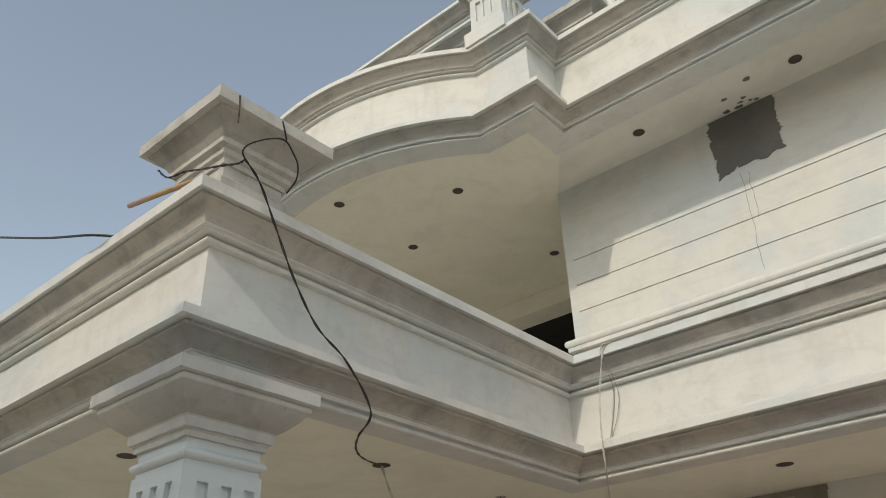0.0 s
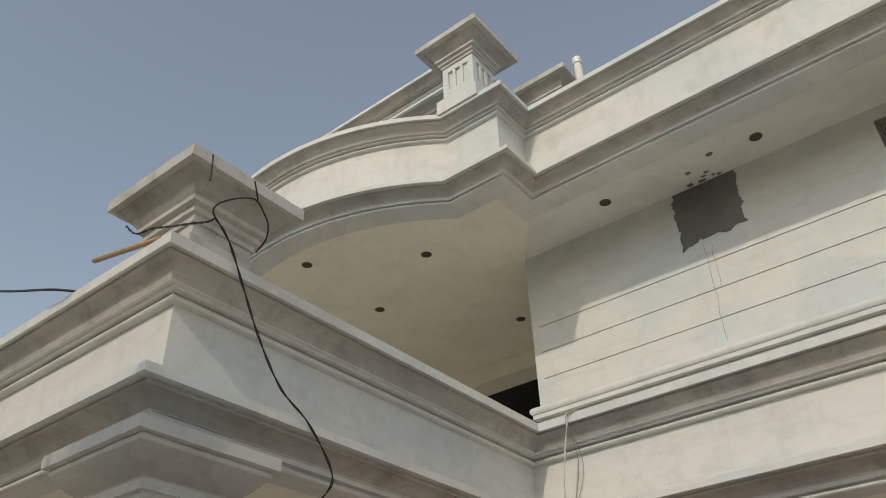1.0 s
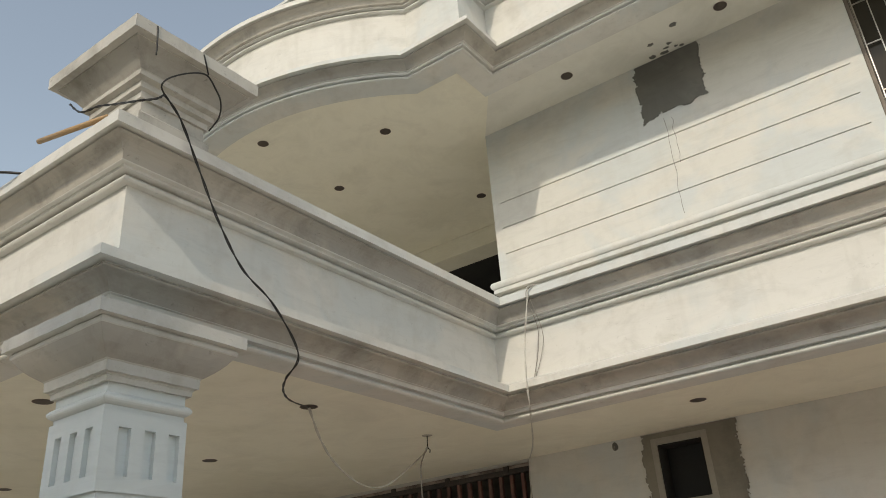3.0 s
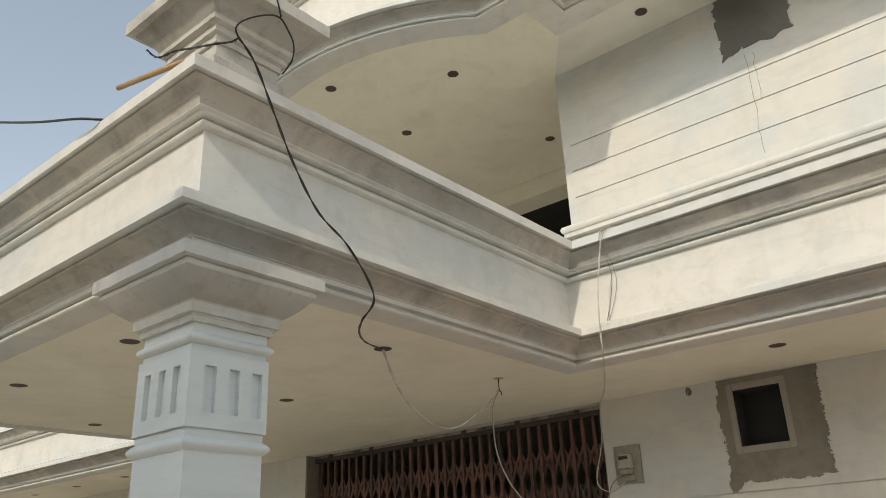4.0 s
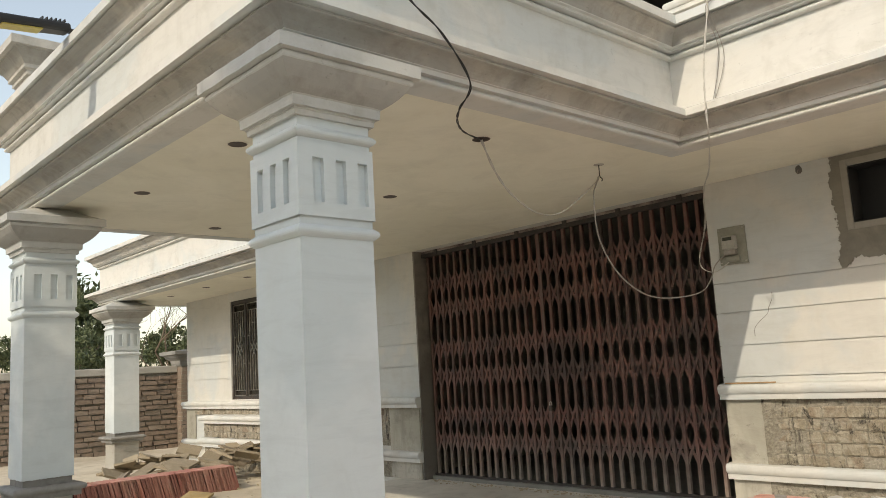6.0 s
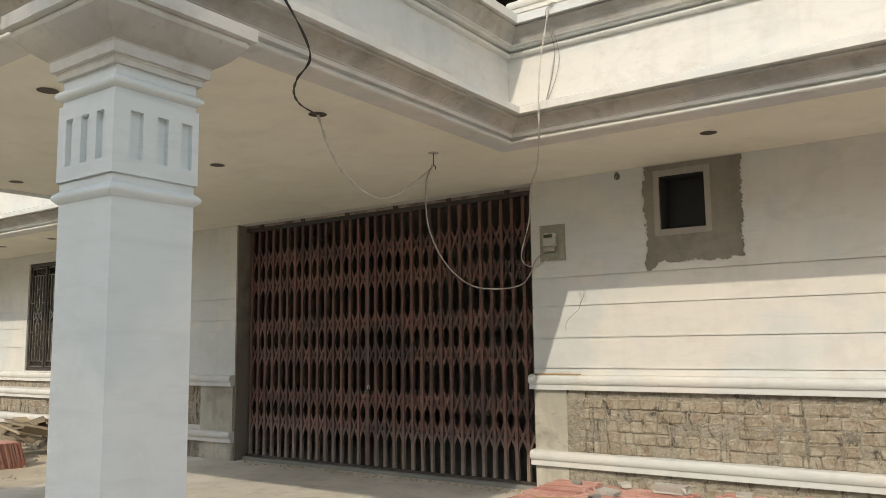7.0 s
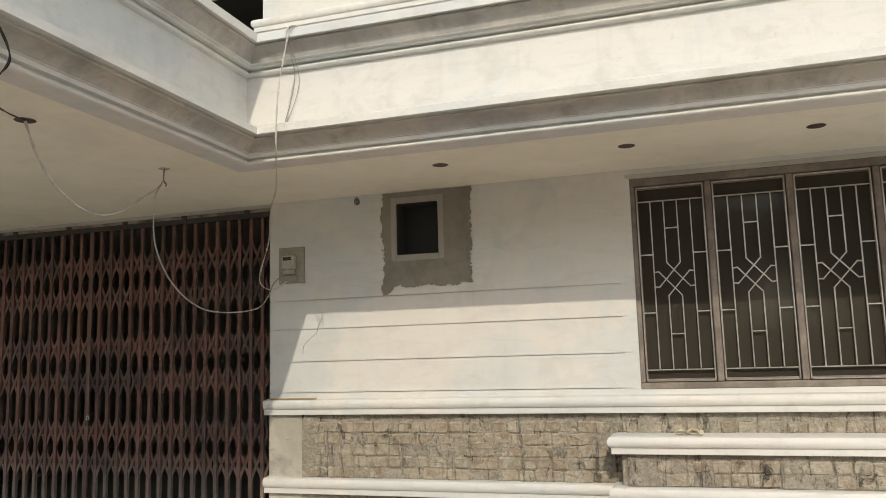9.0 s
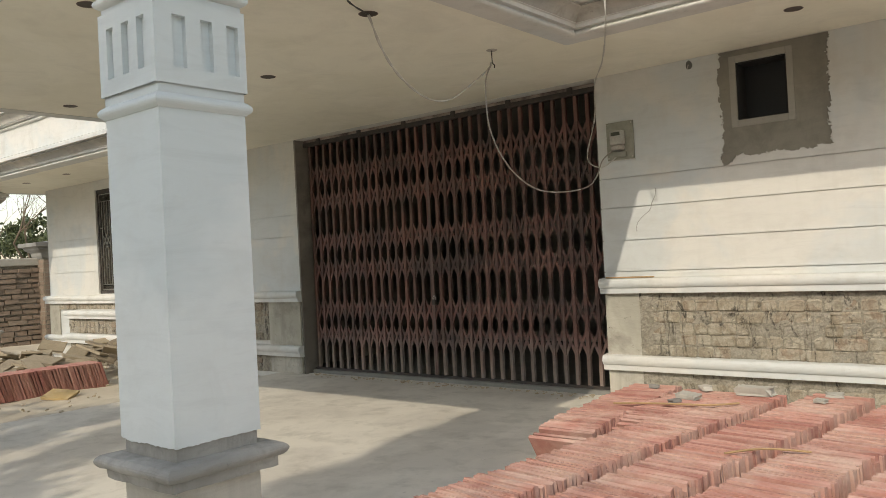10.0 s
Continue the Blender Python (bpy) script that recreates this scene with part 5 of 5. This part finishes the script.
for k, (x, y, z) in enumerate(((-2.58, 4.95, 0.295), (-1.12, 5.05, 0.295), (-0.70, 5.10, 0.295), (-2.27, 4.55, 0.295), (-1.57, 4.85, 0.295))):
    chunk(x, y, z, 0.06, 0.045, 0.022, (CEMENT, RENDER_COAT, TILE_RED)[k % 3], "small broken crumb lying on the tiles", "crumb", 30 + k)

# ---------------------------------------------------------------- side yard
yard = thing("tile_row", "dark red clay tiles leaning in a row on the soil", "clay tiles", "rows of clay tiles", at=(-8.60, 2.05, -0.06))
# darker copy of TILE_RED for the yard row
DARK_RED = varied("dark_clay", [(0.33, 0.135, 0.105), (0.40, 0.18, 0.145), (0.27, 0.105, 0.085), (0.45, 0.23, 0.185)], rough=0.9, dirt=(0.42, 0.28, 0.22), dirt_amount=0.6, relief=0.5, dirt_scale=2.6)
DARK_TILES = [tile_mesh(i, 0.31, 0.285, 0.0185, DARK_RED) for i in range(6)]
yard.rotation_euler = (0, 0, math.pi)
for k in range(114):
    o = new("tile", DARK_TILES[rng.randrange(6)])
    o.parent = yard
    o.location = (0.55 + rng.uniform(-0.012, 0.012), -0.0235 * k, 0.0)
    o.rotation_euler = (-0.28 + rng.uniform(-0.04, 0.04), 0, rng.uniform(-0.02, 0.02))
SLAB_BROWN = varied("brown_slab", [(0.27, 0.22, 0.145), (0.36, 0.30, 0.21), (0.19, 0.155, 0.11)], dirt=(0.40, 0.34, 0.25), dirt_amount=0.45)
SLABS = [tile_mesh(60 + i, 0.46, 0.30, 0.028, SLAB_BROWN) for i in range(4)]
for k in range(58):
    o = new("broken_slab", SLABS[rng.randrange(4)])
    s = rng.random()
    o.location = (-10.0 + rng.uniform(-0.75, 0.55), 3.5 + 2.2 * s + rng.uniform(-0.2, 0.2), 0.12 + rng.random() * 0.18)
    o.rotation_euler = (math.pi / 2 + rng.uniform(-0.45, 0.45), rng.uniform(-0.40, 0.40), rng.uniform(0, 6.28))
    o.scale = (rng.uniform(0.4, 0.85), 1, rng.uniform(0.4, 0.85))
    tagged(o, "broken grey-brown stone slab in a jumbled heap", "slab", "heap of broken slabs")
o = new("broken_slab", tile_mesh(70, 0.46, 0.30, 0.026, varied("ochre_slab", [(0.42, 0.30, 0.13), (0.46, 0.33, 0.15)], dirt=(0.46, 0.38, 0.25), dirt_amount=0.5)))
o.location, o.rotation_euler, o.scale = (-8.6, 4.05, 0.02), (math.pi / 2 + 0.22, 0.1, 0.6), (0.62, 1, 0.75)
tagged(o, "broken ochre slab lying on the soil", "slab", "heap of broken slabs")

# pebbles on the soil
bm = bmesh.new()
for k in range(150):
    x, y = rng.uniform(-11, -7.6), rng.uniform(2.0, 5.5)
    s = rng.uniform(0.006, 0.018)
    vs = add_box(bm, -s, s, -s * 0.7, s * 0.7, -s * 0.4, s * 0.4, 0.0, pose(x, y, -0.03, rng.uniform(-20, 20), rng.uniform(-20, 20), rng.uniform(0, 180)))
tagged(mesh_object("pebbles", bm, TILE_GREY), "scattered stones on dry soil", "stones", kind="stuff")

bm = bmesh.new()
for k in range(170):
    x = rng.uniform(GX0 + 0.05, GX1 + 0.25)
    y = WALL_Y - 0.02 - abs(rng.gauss(0, 0.07)) + (0.08 if x < GX1 - 0.05 else -0.03)
    q = rng.uniform(0.004, 0.014)
    add_box(bm, -q, q, -q * 0.7, q * 0.7, -q * 0.3, q * 0.4, 0.0, pose(x, y, q * 0.3, rng.uniform(-20, 20), rng.uniform(-20, 20), rng.uniform(0, 180)))
tagged(mesh_object("floor_grit", bm, TILE_GREY), "crumbs of mortar and dirt along the gate", "grit", kind="stuff")

# yard wall
YWX = -16.0
yw = mesh_object("wall_yard", box(YWX - 0.23, YWX - 0.02, -6.0, 16.0, -0.2, 1.46), MORTAR)
tagged(yw, "weathered brick yard wall with cement coping", "wall", kind="structure")
bm = bmesh.new()
for j in range(16):
    y = -2.0 + (j % 2) * 0.14
    while y < 9.5:
        l = rng.uniform(0.20, 0.34)
        e = rng.uniform(0, 0.045)
        z = -0.16 + j * 0.098 + 0.014 * noise.noise(Vector((y * 1.3, j * 0.9, 0)))
        add_box(bm, YWX - 0.03, YWX + 0.005 + e, y, y + l - rng.uniform(0.010, 0.026), z, z + rng.uniform(0.062, 0.086), 0.0, Matrix.Translation((0, y, z)) @ Matrix.Rotation(rng.uniform(-0.03, 0.03), 4, "X") @ Matrix.Translation((0, -y, -z)))
        y += l
ob = part("brick_courses", bm, YARD_BRICK, yw)
ob["kind"] = "stuff"
part("coping", box(YWX - 0.26, YWX + 0.03, -6.0, 16.0, 1.43, 1.57, 0.015), RENDER_COAT, yw, "grey cement coping")
post = thing("gate_post", "brick gate post with a moulded cement cap", "post", at=(YWX + 0.05, 7.22, 0))
part("post", sweep([(-0.1, -0.2), (0, -0.2), (0, 1.55), (-0.1, 1.55)], square(0, 0, 0.17), True), MORTAR, post)
bm = bmesh.new()
for j in range(20):
    for sx, sy in ((0, -1), (1, 0)):
        for h0 in (-0.17, 0.0):
            z0 = -0.1 + j * 0.082
            o = 0.17 + rng.uniform(0.004, 0.016)
            if sy:
                add_box(bm, h0 + 0.006, h0 + 0.164, -o, -0.15, z0, z0 + 0.068)
            else:
                add_box(bm, 0.15, o, h0 + 0.006, h0 + 0.164, z0, z0 + 0.068)
pb_ = part("brick_facing", bm, YARD_BRICK, post)
pb_["kind"] = "stuff"
part("cap", sweep([(-0.1, 1.55), (0.0, 1.55), (0.03, 1.60), (0.04, 1.66), (0.12, 1.72), (0.13, 1.76), (0.20, 1.78), (0.20, 1.85), (-0.1, 1.88)], square(0, 0, 0.19), True), CEMENT, post)


# ---------------------------------------------------------------- trees
def tree(x, y, z, height, crown_w, crown_h, leaves, label, seed, bare=0, leaf=0.09, cz=None):
    r_ = random.Random(seed)
    t = thing("tree", label, "tree", "trees", at=(x, y, z))
    bm = bmesh.new()
    tips = []

    def limb(p, d, ln, r0, depth):
        pts = [Vector(p)]
        for _ in range(4):
            d = (d + Vector((r_.uniform(-1, 1), r_.uniform(-1, 1), r_.uniform(-0.3, 0.6))) * 0.22).normalized()
            pts.append(pts[-1] + d * ln / 4)
        prev = None
        for i, q in enumerate(pts):
            r = r0 * (1 - 0.15 * i)
            u = d.orthogonal().normalized()
            w = d.cross(u)
            ring = [bm.verts.new(q + (u * math.cos(a) + w * math.sin(a)) * r) for a in [k * math.pi / 3 for k in range(6)]]
            if prev:
                for k in range(6):
                    bm.faces.new((prev[k], prev[(k + 1) % 6], ring[(k + 1) % 6], ring[k]))
            prev = ring
        tips.append(pts[-1])
        if depth:
            for _ in range(3):
                limb(pts[r_.randrange(2, 5)], (d + Vector((r_.uniform(-1, 1), r_.uniform(-1, 1), r_.uniform(-0.2, 0.5)))).normalized(), ln * 0.62, r0 * 0.45, depth - 1)
    limb((0, 0, 0), Vector((0, 0, 1)), height * 0.5, height * (0.022 if leaves else 0.011), 3 if leaves else 4)
    part("trunk", bm, BARK, t)
    if leaves:
        cb = bmesh.new()
        c0 = Vector((0, 0, cz if cz is not None else height * 0.68))
        clumps = []
        for _ in range(max(8, leaves // 60)):
            while True:
                q = Vector((r_.uniform(-1, 1), r_.uniform(-1, 1), r_.uniform(-1, 1)))
                if q.length < 1:
                    break
            clumps.append((c0 + Vector((q.x * crown_w, q.y * crown_w * 0.8, q.z * crown_h)), r_.uniform(0.18, 0.42) * min(crown_w, crown_h)))
        for _ in range(leaves):
            c, s = clumps[r_.randrange(len(clumps))]
            p = c + Vector((r_.gauss(0, 0.5), r_.gauss(0, 0.5), r_.gauss(0, 0.4))) * s
            m = Matrix.Translation(p) @ Euler((r_.uniform(0, 6.28), r_.uniform(0, 6.28), r_.uniform(0, 6.28))).to_matrix().to_4x4()
            l, w = leaf * r_.uniform(0.7, 1.4), leaf * 0.45
            vs = [cb.verts.new(m @ Vector(v)) for v in ((-l, 0, 0), (-l * 0.2, w, 0.02), (l, 0, 0), (-l * 0.2, -w, 0.02))]
            cb.faces.new(vs)
        part("crown", cb, LEAF, t)
    return t


tree(-27.0, 8.0, -0.1, 3.4, 2.4, 0.85, 5000, "dusty green broadleaf tree beyond the yard wall", 3)
tree(-30.5, 9.6, -0.1, 5.6, 1.7, 1.9, 5200, "tall dark green tree beyond the yard wall", 41, 0, 0.12, 3.5)
tree(-24.0, 11.2, -0.1, 3.4, 1.8, 0.8, 3500, "low green shrub tree beyond the yard wall", 4)
tree(-19.5, 8.6, -0.1, 4.6, 1, 1, 0, "bare leafless tree beyond the yard wall", 9)
tree(-21.0, 9.6, -0.1, 4.0, 1, 1, 0, "bare leafless tree beyond the yard wall", 31)
tree(-33.0, 14.0, -0.1, 3.6, 4.0, 0.9, 5000, "dusty green broadleaf tree beyond the yard wall", 6)
# roadside trees that shade the porch front
tree(-5.2, -4.2, -0.1, 6.2, 2.0, 1.2, 2600, "roadside tree with an airy green crown", 12, 0, 0.12, 4.6)
tree(-1.28, -4.2, -0.1, 6.6, 0.50, 1.45, 3600, "slender roadside tree with a narrow crown", 15, 0, 0.12, 5.75)

# unseen wall and trees behind the camera, added to darken the window reflections
tagged(mesh_object("wall_lane", box(-30.0, 30.0, -14.25, -14.0, -0.2, 2.1, 0.01), YARD_BRICK), "added unseen brick wall that darkens the window reflections", "wall", kind="structure")
reflected_tree = tree(-9.0, -17.0, -0.1, 8.0, 4.2, 2.6, 5200, "added unseen tree that darkens the window reflections", 21, 0, 0.26, 5.0)
for x, y in ((-1.5, -18.0), (6.0, -17.2), (13.5, -18.4), (-17.0, -18.0)):
    copy_thing(reflected_tree, pose(x, y, -0.1, 0, 0, x * 37))
